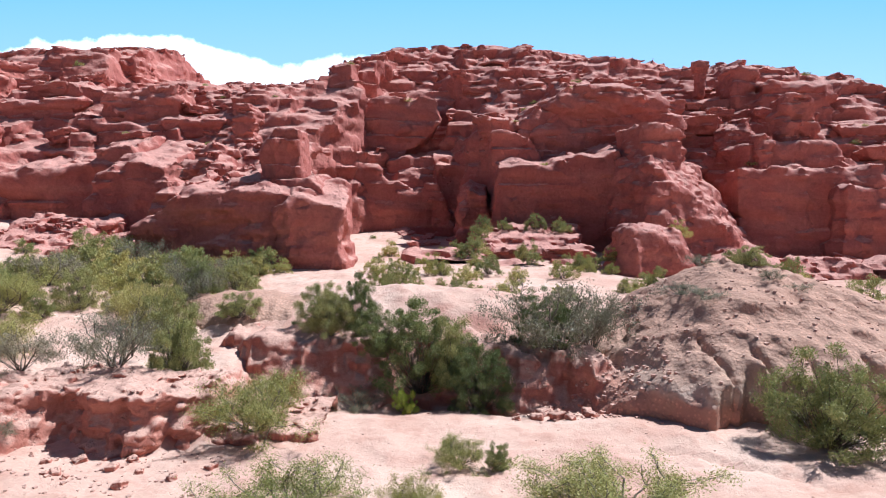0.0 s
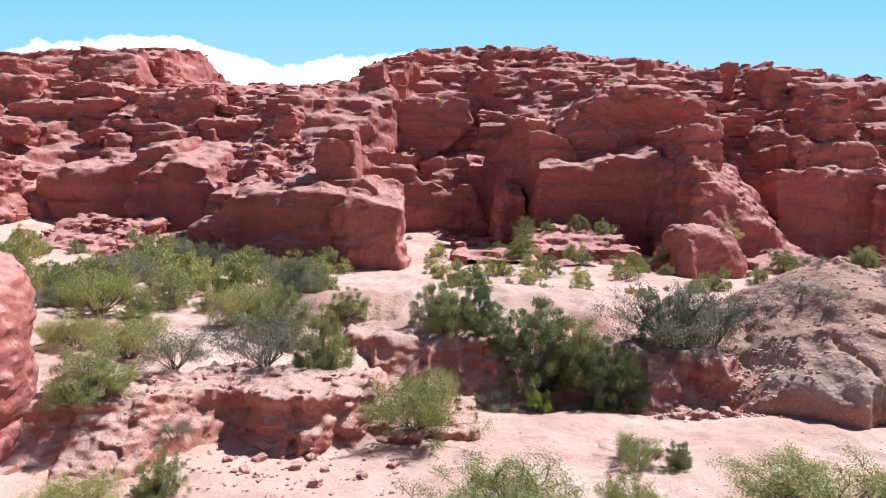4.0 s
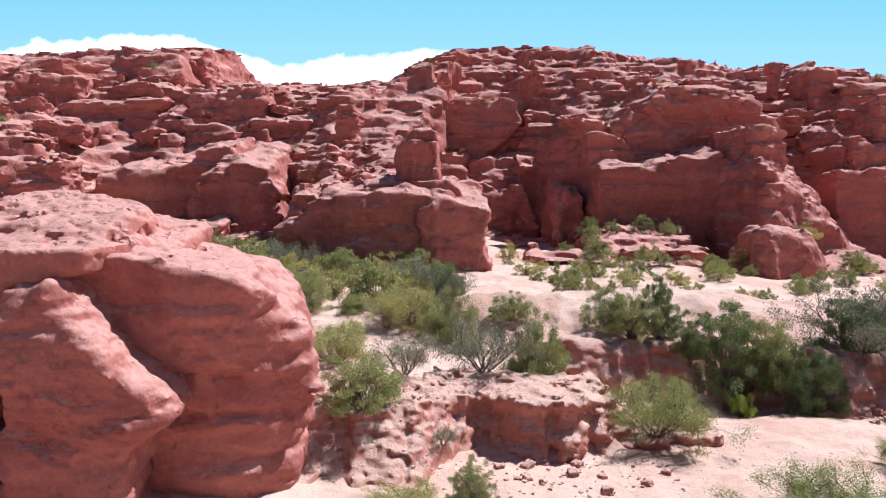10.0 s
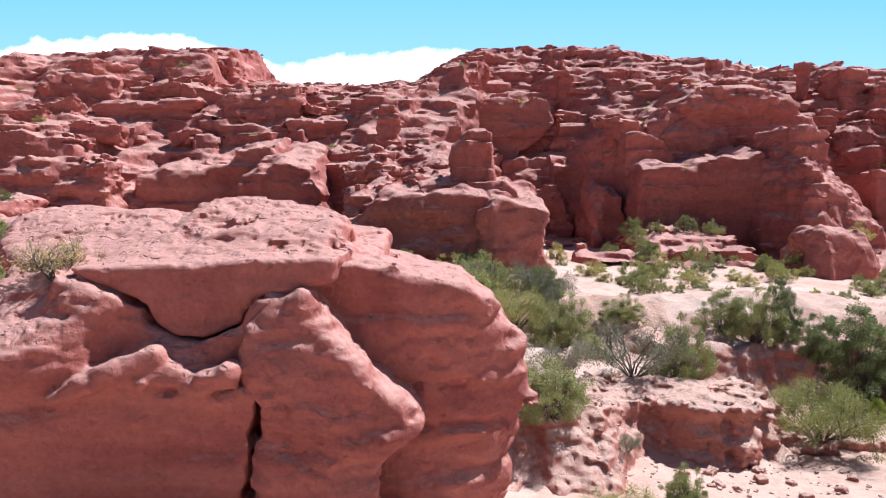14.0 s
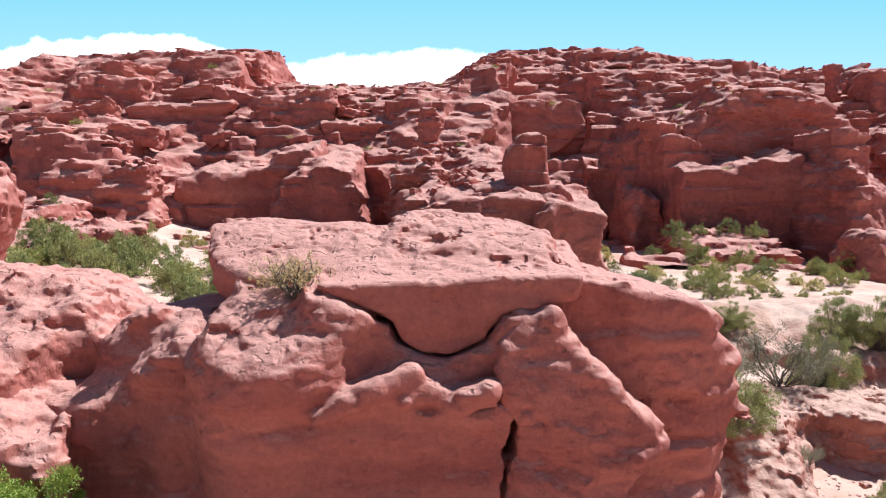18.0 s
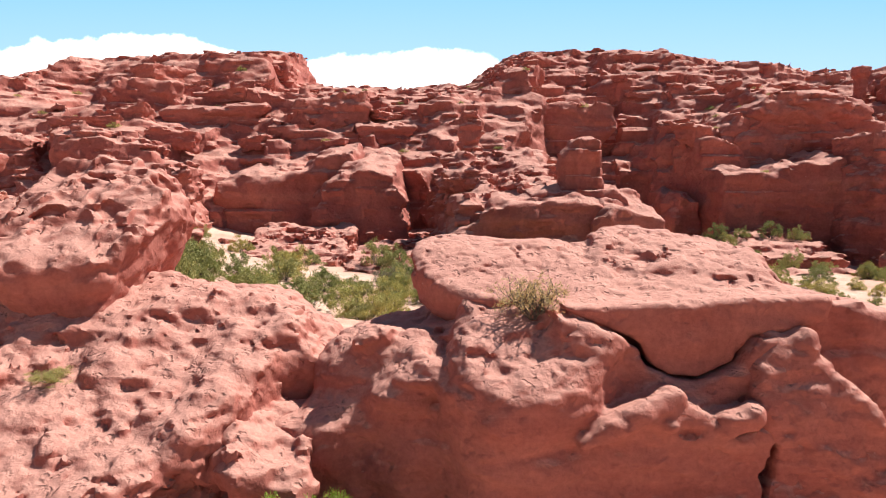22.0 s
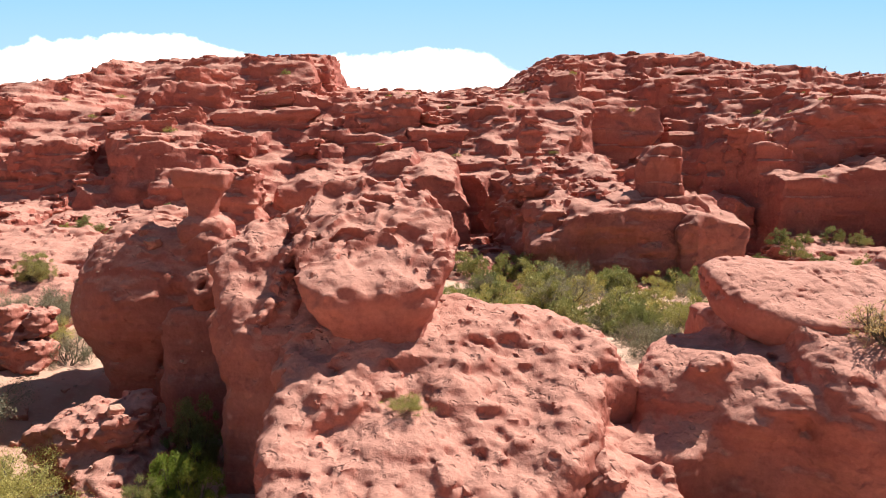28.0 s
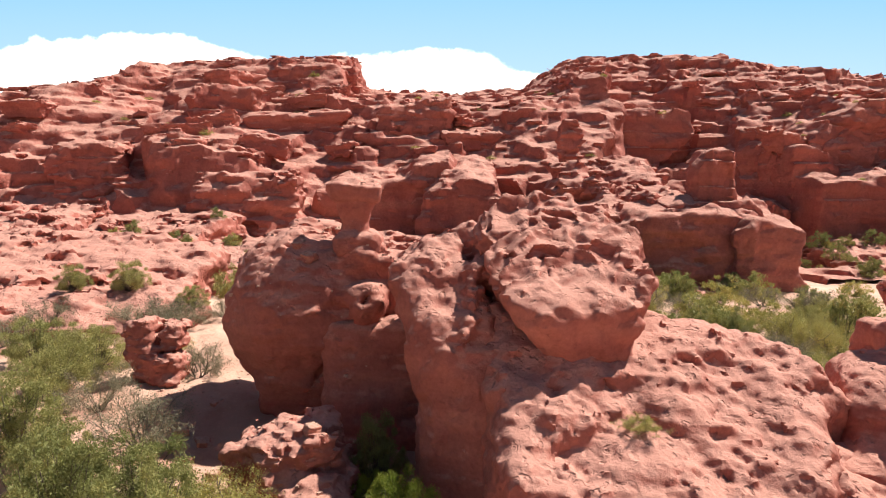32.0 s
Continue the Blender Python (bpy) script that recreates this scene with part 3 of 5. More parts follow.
def cliff_field(x, y, z):
    # hard beds stand out, soft beds are cut back under them; joints part the rock into blocks
    warp = 0.9 * vnoise(x * 0.04, y * 0.05, z * 0) + 0.3 * vnoise(x * 0.22, y * 0.22, z * 0)
    west = step(-28, -48, x)
    saw = np.mod((z - warp) / BED, 1.0)
    out = (1.3 - 0.7 * west) * (saw - 0.45) * step(-0.45, 0.35, vnoise(x * 0.09, y * 0.09, z * 0.16 + 8)) * (0.2 + 0.8 * step(8, 13, z))
    ys = y + out + 0.5 * fbm(x * 0.3, y * 0.3, z * 0.5, 2, 0.55)
    xs = x + 1.2 * vnoise(x * 0.16, y * 0.16, z * 0.35) + 0.5 * vnoise(x * 0.6, y * 0.6, z * 0.8)
    # tilted blocks of three sizes, the highest of them showing at each place
    v1, t1, cx1, cy1 = cells(xs + 0.25 * ys, ys, 14.0, 9.0, 3)
    v2, t2, cx2, cy2 = cells(xs - 0.35 * ys, ys, 6.8, 4.6, 11)
    v3, t3, cx3, cy3 = cells(xs + 0.1 * ys, ys, 3.0, 2.3, 23)
    h1 = looked_up(HT, cx1 - 0.25 * cy1, cy1) - 0.9 + 2.4 * v1 + (0.42 + 0.25 * t1) * (ys - cy1) + 0.22 * t1 * (xs + 0.25 * ys - cx1)
    h2 = looked_up(HT, cx2 + 0.35 * cy2, cy2) - 0.8 + 1.7 * v2 + (0.40 + 0.35 * t2) * (ys - cy2) + 0.30 * t2 * (xs - 0.35 * ys - cx2)
    h3 = looked_up(HT, cx3 - 0.1 * cy3, cy3) - 1.3 + 0.9 * v3 + (0.5 + 0.4 * t3) * (ys - cy3) + 0.35 * t3 * (xs + 0.1 * ys - cx3)
    sheet = looked_up(HT, xs, ys) - 0.9 + 0.8 * west + 1.3 * fbm(xs * 0.11, ys * 0.17, 0 * z + 5, 3, 0.6)
    hgt = np.maximum(np.maximum(h1 - 0.3 * west, h2 - 0.9 * west), np.maximum(h3 - 0.9 * west, sheet))
    east = step(-20, 5, x)
    ledge = hgt - warp
    bed_ = 0.30 + 0.30 * east
    ledge = bed_ * (0.72 * chunk(ledge, 1 / BED, 0.22) + 0.28 * chunk(ledge + 0.4, 2.6 / BED, 0.25)) + (1 - bed_) * ledge + warp
    foot = step(8.5, 11, hgt)
    hgt = ledge * foot + (0.45 * h1 + 0.55 * looked_up(HT, xs, ys)) * (1 - foot)
    top = looked_up(RT, xs, ys) - 0.5 + 1.5 * step(-34, -18, x) + 0.4 * v1
    top = chunk(top, 1.3, 0.25) + 0.3 * fbm(x * 0.2, y * 0.35, 0 * z + 2, 2)
    hgt = np.minimum(hgt, top + 0.03 * (hgt - top))
    d = (z - hgt) * 0.5
    n = fbm(x * 0.24, y * 0.24, z * 1.2, 3, 0.6)
    m = fbm(x * 0.75, y * 0.75, z * 2.8, 2, 0.6)
    return d - 0.08 * n - 0.22 * chunk(n, 2.4, 0.15) - 0.11 * chunk(m, 2.2, 0.15)


cliff = rock("cliff", cliff_field, (-122, 60, -1), (92, 152, 42), 0.37, RED_FAR, band=2.6, crease=34, label="terraced red sandstone cliff with stacked ledges and sheer lower walls", category="cliff", kind="structure")


# ---- sky and cloud behind the cliff ----
def sky_backdrop():
    """A far sheet of sky with a bank of cumulus low over the rim."""
    mat = bpy.data.materials.new("far_sky")
    mat.use_nodes = True
    nt = mat.node_tree
    nt.nodes.remove(nt.nodes["Principled BSDF"])
    em = nt.nodes.new("ShaderNodeEmission")
    geo = nt.nodes.new("ShaderNodeNewGeometry")
    pos = geo.outputs["Position"]
    sep = nt.nodes.new("ShaderNodeSeparateXYZ")
    nt.links.new(pos, sep.inputs[0])
    h = mathn(nt, "MULTIPLY", sep.outputs["Z"], 1 / 500.0)
    blue = ramp(nt, h, ((0.25, (0.48, 0.63, 0.80)), (0.55, (0.355, 0.535, 0.755)), (0.85, (0.235, 0.46, 0.735))))
    # height of the cloud tops along the bank
    top = nt.nodes.new("ShaderNodeFloatCurve")
    cv = top.mapping.curves[0]
    shape = ((0.0, 0.62), (0.03, 0.64), (0.045, 0.665), (0.10, 0.67), (0.15, 0.69), (0.20, 0.685), (0.25, 0.645), (0.29, 0.60), (0.31, 0.575), (0.34, 0.585), (0.38, 0.61), (0.44, 0.615), (0.49, 0.635),
             (0.53, 0.63), (0.57, 0.57), (0.60, 0.53), (0.64, 0.55), (0.69, 0.43), (0.74, 0.40), (0.79, 0.545), (0.83, 0.555), (0.87, 0.55), (0.91, 0.525), (1.0, 0.44))
    while len(cv.points) < len(shape):
        cv.points.new(0.5, 0.5)
    for p, (a, c) in zip(cv.points, shape):
        p.location = (a, c)
    top.mapping.update()
    along = mathn(nt, "MULTIPLY", mathn(nt, "ADD", sep.outputs["X"], 887.0), 1 / 1774.0)
    nt.links.new(along, top.inputs["Value"])
    puff = noise_of(nt, pos, 0.024, 7, 0.55)
    wisp = noise_of(nt, pos, 0.010, 6, 0.6, (0.6, 1, 1.6))
    edge = mathn(nt, "SUBTRACT", mathn(nt, "ADD", mathn(nt, "MULTIPLY", top.outputs[0], 490.0), mathn(nt, "MULTIPLY", mathn(nt, "SUBTRACT", puff, 0.5), 44.0)), sep.outputs["Z"])
    cover = mathn(nt, "MULTIPLY", edge, 1 / 9.0, True)
    thin = ramp(nt, wisp, ((0.28, (0.55, 0.55, 0.55)), (0.45, (1, 1, 1))))
    cover = mathn(nt, "MULTIPLY", cover, thin)
    col = mixed(nt, cover, blue, (1.25, 1.25, 1.25))
    nt.links.new(col, em.inputs["Color"])
    em.inputs["Strength"].default_value = 1.0
    nt.links.new(em.outputs[0], nt.nodes["Material Output"].inputs["Surface"])
    pts = [(-1500, 1300, -60), (1500, 1300, -60), (1500, 1300, 620), (-1500, 1300, 620)]
    ob = new("backdrop", mesh_of("backdrop", pts, np.array([[0, 1, 2, 3]]), mat, False))
    return tagged(ob, "blue sky with a bank of white cumulus cloud", "sky", kind="structure")


sky_backdrop()


# ---- forms standing out of the cliff ----
def half(p, n):
    """The side of a plane towards n, for carving it away."""
    def f(x, y, z):
        return -((x - p[0]) * n[0] + (y - p[1]) * n[1] + (z - p[2]) * n[2])
    return f


seed_no = [0]


def bedded(f0, deep=0.7, above=7.0):
    """Pushes each bed of a form forward at its top, so that thin ledges overhang the softer rock below them."""
    def f(x, y, z):
        warp = 0.9 * vnoise(x * 0.04, y * 0.05, z * 0) + 0.3 * vnoise(x * 0.22, y * 0.22, z * 0)
        saw = np.mod((z - warp) / BED, 1.0)
        push = deep * (saw - 0.5) * step(above - 1.5, above + 2.5, z + 2.5 * vnoise(x * 0.1, y * 0.1, z * 0 + 4)) * (0.5 + vnoise(x * 0.13, y * 0.13, z * 0.3))
        bend = 0.55 * fbm(x * 0.16, y * 0.16, z * 0.22, 2)
        return f0(x + bend, y + push + 0.8 * bend, z)
    return f


def crag(name, f, lo, hi, label, h=0.24, big=0.38, small=0.07, scale=0.33, beds=0.22, pits=0.0, category="rock", group="", strat=2.1):
    """One rock mass; f may be a list of (part, form), each a mesh of its own under the mass."""
    seed_no[0] += 1
    wear = dict(flutes=0.5, strat=strat, soft=0.12)
    if not isinstance(f, list):
        f = weathered(bedded(f), big, small, scale, pits, beds, seed_no[0], **wear)
        return rock(name, f, lo, hi, h * 0.97, RED_FAR, label=label, category=category, group=group, crease=32)
    base = thing(name, ((lo[0] + hi[0]) / 2, (lo[1] + hi[1]) / 2, lo[2] + 0.6), label, category, group)
    for k, (n, g) in enumerate(f):
        g = weathered(bedded(g), big, small, scale, pits, beds, seed_no[0] + 0.37 * k, **wear)
        under(rock(n, g, lo, hi, h * 0.97, RED_FAR, crease=32), base)
    return base


def block(x0, x1, z0, z1, yf, depth, r=0.5, rot=(0, 0, 0), taper=0.06):
    return box(((x0 + x1) / 2, yf + depth / 2, (z0 + z1) / 2), ((x1 - x0) / 2, depth / 2, (z1 - z0) / 2), r, rot, taper)


FORMS = "rock masses of the cliff"
# the long fin that runs out from the wall
fin = [("spine", prism([(-26.6, -1.5), (-26.5, 4.3), (-25.6, 5.3), (-23.6, 5.6), (-22.4, 7.0), (-19.5, 7.2), (-15.5, 7.4), (-12, 6.8), (-11.5, -1.5)], 55.2, 62, 0.25, rise=0.22)),
       ("end_block", prism([(-14.8, -1.5), (-14.6, 5.6), (-13.2, 6.6), (-11.0, 6.4), (-8.6, 6.2), (-8.1, 5.6), (-8.5, 3.2), (-8.0, 1.0), (-8.2, -1.5)], 53.9, 61, 0.3, rise=0.3)),
       ("back_ledge", prism([(-20, 4), (-19, 8.0), (-14.5, 8.5), (-11.2, 8.2), (-10.2, 6.6), (-10, 4)], 57.0, 63, 0.3, rise=0.15))]
crag("rock_fin", fin, (-28.5, 52, -1.5), (-5.5, 65, 11), "long red sandstone fin with a blunt sheer end", 0.2, 0.42, 0.09, 0.3, 0.16, group=FORMS, strat=1.5)
crag("rock_tower", prism([(-16.6, 6.5), (-16.0, 9.5), (-15.8, 12.0), (-15.3, 12.9), (-13.2, 13.0), (-12.7, 12.6), (-12.6, 10.5), (-12.0, 8.3), (-11.6, 6.5)], 57.9, 61.4, 0.3), (-18, 55.5, 6), (-10, 62.5, 14.2), "square red sandstone tower on the fin's back", 0.16, 0.2, 0.05, 0.6, 0.08, group=FORMS, strat=1.2)
shoulder = [("slope", prism([(-26.9, -1), (-26.4, 3.6), (-24.6, 5.4), (-23.0, 7.5), (-20.8, 6.6), (-18.6, 7.6), (-15.4, 6.9), (-14.2, 5), (-14, -1)], 58.8, 76, 0.3, rise=0.36)), ("knob", prism([(-26.4, 7), (-26.2, 9.9), (-24.4, 10.6), (-22.6, 9.6), (-22, 7)], 65.2, 73, 0.5, rise=0.3)), ("foot", prism([(-25.6, 3), (-25.0, 6.6), (-22.8, 7.4), (-20.6, 6.4), (-20.2, 3)], 57.2, 62, 0.5, rise=0.2))]
crag("rock_shoulder", shoulder, (-29, 55.5, -1), (-12, 79, 16.5), "broken sunlit shoulder of red sandstone sloping below the wall", 0.26, 1.15, 0.3, 0.26, group=FORMS, strat=1.7)
crag("rock_pinnacle", prism([(-24.2, 12), (-24.6, 15.8), (-24.1, 17.7), (-22.2, 17.8), (-21.4, 16.6), (-21.8, 14.6), (-21.6, 12)], 76.5, 79.4, 0.4), (-26.8, 74, 11.4), (-19.2, 81.5, 19.6), "leaning red sandstone pinnacle", 0.2, 0.3, 0.12, 0.5, group=FORMS)
crag("rock_wall", [("lower_wall", prism([(-17, -1), (-16.4, 9.5), (-14.5, 12.3), (-9.5, 11.6), (-7.8, 9.4), (-1, 8.8), (1.5, 5), (2, -1)], 91.5, 104, 0.5)), ("pillar", prism([(-17, 8), (-16.2, 17), (-15.4, 21.4), (-9, 22.2), (-1.2, 21.9), (-0.8, 19), (-2.4, 15.5), (-5, 13.2), (-6.5, 8)], 97, 108, 0.5)), ("ledge", prism([(-8.5, 8), (-8.2, 12.4), (-4, 13.4), (0.5, 12.6), (2.5, 8)], 95, 104, 0.4))], (-19.5, 88, -1), (5, 110, 24.5), "sheer red sandstone wall with a tall pillar above", 0.3, 0.42, 0.07, 0.25, 0.2, group=FORMS)
crag("rock_wall", [("lower_wall", prism([(5.2, -1), (5.6, 6), (6.3, 10.7), (9.5, 11.1), (12, 10.8), (15.5, 12.0), (18, 11.6), (20.7, 12.8), (22.5, 9), (23, -1)], 75.9, 88, 0.22, rise=0.1)), ("ledge", prism([(5.8, 8), (6.4, 14.9), (7.4, 15.6), (10.2, 15.0), (11.8, 13.2), (13, 8)], 82.2, 92, 0.3, rise=0.15)), ("upper_wall", prism([(8.2, 9), (9.6, 16.2), (11.6, 18.6), (14.5, 18.0), (16.5, 9)], 84.6, 95, 0.4, rise=0.15)), ("buttress", prism([(1.6, -1), (2.2, 6.2), (3.4, 7.8), (5.4, 7.2), (6.2, 3), (6.6, -1)], 80.5, 92, 0.35, rise=0.25))], (-1, 72.8, -1), (26, 96, 20.5), "sheer red sandstone wall with stepped top", 0.3, 0.4, 0.07, 0.25, 0.2, group=FORMS)
crag("rock_block", prism([(10.5, 8), (11.5, 15.2), (13.8, 19.4), (15.6, 21.9), (22, 21.6), (27.6, 19.6), (30.2, 16.5), (31, 8)], 83.6, 97, 0.7, rise=0.12), (8, 80.5, 7), (34, 100, 25.5), "great flat-topped red sandstone block", 0.3, 0.8, 0.25, 0.2, 0.7, group=FORMS)
butt = [("flank", carve(0.5, block(18.6, 34.0, -2, 11.5, 70.5, 18, 0.5, (0, 0, 20), 0.12), half((27.6, 71.5, 7.4), (0.62, -0.45, 0.64)))), ("crown", block(21.0, 27.2, 6, 15.2, 73, 8, 0.5, (0, 0, 12), 0.12))]
crag("rock_buttress", butt, (13, 62, -2), (42, 97, 17), "ribbed red sandstone buttress with a long sunlit flank", 0.24, 0.5, 0.2, 0.28, 0.3, group=FORMS, strat=1.5)
crag("boulder", block(15.6, 22.6, -2, 4.6, 57.5, 6, 1.6, (0, 6, 12), 0.12), (12.5, 54.5, -2), (25.5, 67, 6.5), "large faceted red boulder at the buttress foot", 0.2, 0.5, 0.13, 0.35, 0.1, category="boulder", strat=1.1)
crag("rock_wall", [("lower_wall", block(36, 53, -2, 10.5, 77.5, 14, 0.4, (0, 0, -6), 0.03)), ("upper_wall", block(38, 50, 6, 14, 82, 11, 0.4)), ("buttress", block(45, 57, -2, 8.5, 75.5, 10, 0.4, (0, 0, 10)))], (33, 71, -2), (61, 97, 17), "sheer dark red sandstone wall with water stains", 0.32, 0.5, 0.08, 0.25, 0.2, group=FORMS)
crag("rock_tower", block(43.2, 47.8, 9, 20.0, 84, 4, 0.6, (0, 0, 10), 0.04), (40.5, 81.5, 8), (50.5, 91, 22), "square red sandstone tower above the wall", 0.26, 0.5, 0.2, 0.4, group=FORMS)
crag("rock_block", block(38.0, 42.6, 11, 17.6, 88, 5, 0.9, (0, 0, -20)), (35, 85, 10), (46, 96, 19.5), "blocky red sandstone outcrop with a slanting top", 0.26, 0.5, 0.2, 0.4, group=FORMS)
crag("rock_block", block(39.2, 41.4, 9, 14.8, 81.5, 3, 0.4), (37, 79, 8), (43.5, 87, 16.5), "small squat red sandstone pillar", 0.22, 0.3, 0.12, 0.5, group=FORMS)
crag("hoodoo", join(0.4, block(39.8, 42.7, 26.9, 28.8, 104, 2.6, 0.3), block(40.3, 42.2, 23, 27.5, 104.2, 2.2, 0.4)), (37.5, 102, 22.5), (45, 109, 30.2), "small square-headed rock pedestal on the rim", 0.2, 0.15, 0.06, 0.7, 0.2, category="rock", group=FORMS)
crag("rock_peak", join(0.8, block(44.0, 48.2, 18, 26.8, 99, 7, 0.8, (0, -6, 0), 0.12), block(46.5, 58, 13, 24.3, 96.5, 9, 1.2, (0, 6, 0))), (41, 93, 12.5), (61, 110, 27.4), "jagged red sandstone peak on the rim", 0.3, 0.5, 0.14, 0.3, group=FORMS)
crag("rock_wall", [("west_wall", prism([(-54.5, -1), (-53.8, 7.5), (-52.6, 9.8), (-50.4, 10.8), (-46, 10.3), (-43.4, 11.0), (-41, 12.8), (-37.4, 13.3), (-36, 10), (-35, -1)], 78.3, 91, 0.4, rise=0.24)), ("east_wall", prism([(-41.5, -1), (-40.6, 8.6), (-38.6, 10.6), (-35.4, 11.2), (-32.4, 10.4), (-31.2, 8), (-30.4, 4), (-29.8, -1)], 74.6, 88, 0.4, rise=0.3)), ("far_wall", prism([(-64, -1), (-63, 6.5), (-60, 8.0), (-55, 8.6), (-52.5, 6), (-52, -1)], 77.0, 90, 0.5, rise=0.35))], (-66, 73, -1), (-27.5, 93, 17.5), "long shaded red sandstone wall with a sloping top", 0.3, 0.45, 0.07, 0.25, 0.2, group=FORMS)
crag("rock_block", prism([(-47, 14.5), (-46.6, 20.2), (-45.6, 21.3), (-41, 22.3), (-37.4, 22.0), (-36.8, 20), (-37, 14.5)], 90.3, 98, 0.35, rise=0.12), (-49, 86.5, 14.5), (-34, 99.5, 24), "massive red sandstone block with a flat top", 0.27, 0.5, 0.2, 0.35, group=FORMS)
crag("rock_block", prism([(-69.5, 8.5), (-69, 13.0), (-67.2, 15.6), (-63, 15.3), (-60.2, 14.6), (-59.4, 12.6), (-60.2, 8.5)], 80.6, 89, 0.45, rise=0.2), (-72, 78, 8), (-57, 91, 19), "massive undercut red sandstone block", 0.27, 0.5, 0.2, 0.35, group=FORMS)
crag("rock_pinnacle", block(-71.3, -67.4, 10, 16.8, 79.5, 3, 0.9, (0, 14, 0), -0.25), (-74.5, 77, 9), (-64.5, 85, 18.4), "top-heavy leaning red pinnacle", 0.2, 0.3, 0.12, 0.5, group=FORMS)
crag("rock_block", block(-86.3, -77.5, 9, 15.8, 81.5, 7, 0.8, (0, -3, 8)), (-89, 78, 8), (-74.5, 92, 17.8), "broken red sandstone block on the slope", 0.27, 0.6, 0.2, 0.35, group=FORMS)
crag("rock_block", block(-74, -64.5, 19, 25.2, 94.5, 8, 0.8, (0, 2, 14)), (-77, 91, 18), (-61.5, 106, 27), "smooth red sandstone block below the summit", 0.3, 0.5, 0.2, 0.35, group=FORMS)
crag("rock_block", block(-68.6, -51.4, 26, 31.6, 110.8, 9, 0.9, (0, 2, 3), 0.04), (-72, 107, 25), (-48, 123, 33.6), "flat-topped summit block of red sandstone", 0.32, 0.5, 0.2, 0.35, 0.6, group=FORMS)
crag("rock_block", join(0.6, block(-89, -74, 28, 33.2, 122, 8, 0.8, (0, -2, 0)), block(-79, -70, 29, 33.8, 118, 8, 0.8)), (-92, 114, 27), (-67, 133, 36), "cracked summit block of red sandstone", 0.34, 0.5, 0.2, 0.35, 0.6, group=FORMS)
crag("rock_block", block(-66, -54, 4, 11.6, 71.5, 8, 1.0, (0, 3, 6)), (-69, 68, 3), (-51, 83, 13.6), "layered red sandstone ledge above the scrub", 0.27, 0.7, 0.25, 0.3, 0.8, group=FORMS)

# bare rock aprons and rubble at the foot of the walls
AP = "rock aprons at the cliff foot"


def apron(x0, x1, z1, y0, depth, tilt=14, turn=0):
    f = join(0.6, block(x0, x1, z1 - 4.5, z1, y0, depth, 0.5, (tilt, 0, turn)), block(x0 + 1.5, x1 - 2, z1 - 3.5, z1 + 0.3, y0 + depth * 0.55, depth * 0.5, 0.4, (tilt, 0, turn + 10)))
    crag("rock_apron", f, (x0 - 2.5, y0 - 3, -2), (x1 + 2.5, y0 + depth + 3, z1 + 4), "low layered apron of broken pale red rock", 0.26, 0.55, 0.22, 0.4, 0.5, group=AP)


apron(-47, -36, 3.6, 61, 15)
apron(-36, -28, 2.4, 56, 14, 12, -12)
apron(-28.5, -23.5, 1.5, 53.5, 7, 10, 6)
apron(-29, -22.5, 2.6, 59, 9, 14, 10)
apron(3.0, 15.8, 2.8, 66.5, 9, 16, 4)
apron(-58, -47.5, 4.6, 47, 12, 12, 8)
apron(-74, -60, 6.0, 56, 16, 12, -6)
apron(33, 40, 0.6, 59, 5, 10, 0)
apron(-92, -74, 6.8, 56, 18, 12, 5)
apron(-20, -15, 0.9, 52.3, 2.6, 8, 0)

# ---- loose slabs and ledges all over the slope ----
slab_kinds = []
for k in range(16):
    w, d, t = 2.4 + 1.6 * rng.random(), 1.6 + 0.9 * rng.random(), 0.55 + 0.65 * rng.random()
    f = join(0.5, box((0, 0, 0), (w, d, t), 0.1, (0, 0, 0), -0.08 - 0.1 * rng.random()), box((w * (rng.random() - 0.5), 0.2, t * 0.75), (w * 0.6, d * 0.7, t * 0.45), 0.08, (0, 0, 25 * (rng.random() - 0.5))))
    f = weathered(f, 0.30, 0.10, 0.5, 0, 0.25, k + 40, strat=2.4, soft=0.12)
    slab_kinds.append(mesh_of("rock_ledge", *net(f, (-w - 1.2, -d - 1.2, -t - 0.9), (w + 1.2, d + 1.2, t * 1.6 + 0.9), 0.17), RED_FAR, True, 32))
bpy.context.view_layer.update()


def top_at(x, y):
    dg = bpy.context.evaluated_depsgraph_get()
    hit, p, n, _, ob, _ = scene.ray_cast(dg, Vector((x, y, 90)), Vector((0, 0, -1)))
    return p.z if hit else ground_z(x, y)


pick = random.Random(5)
spots = []
while len(spots) < 130:
    x, u = pick.uniform(-112, 80), pick.uniform(3, 44)
    y = float(wall_foot(np.array([x]))[0]) + u
    if all((x - a) ** 2 + (y - b) ** 2 > 7 for a, b in spots):
        spots.append((x, y))
placed = [(x, y, top_at(x, y)) for x, y in spots]
placed = [(x, y, z) for x, y, z in placed if 11 < z < float(rim_height(np.array([x]), np.array([y]))[0]) - 3.2]
for x, y, z in placed:
    ob = new("rock_ledge", slab_kinds[pick.randrange(16)])
    s = 0.5 + 1.5 * pick.random() ** 2.0
    ob.matrix_world = pose(x, y, z + 0.1 * s, pick.uniform(-4, 9), pick.uniform(-6, 6), pick.gauss(0, 22)) @ Matrix.Diagonal((s * pick.uniform(0.8, 1.3), s, s * pick.uniform(0.8, 1.3), 1))
    tagged(ob, "undercut slab of red sandstone on the cliff slope", "rock", "slabs on the cliff slope")
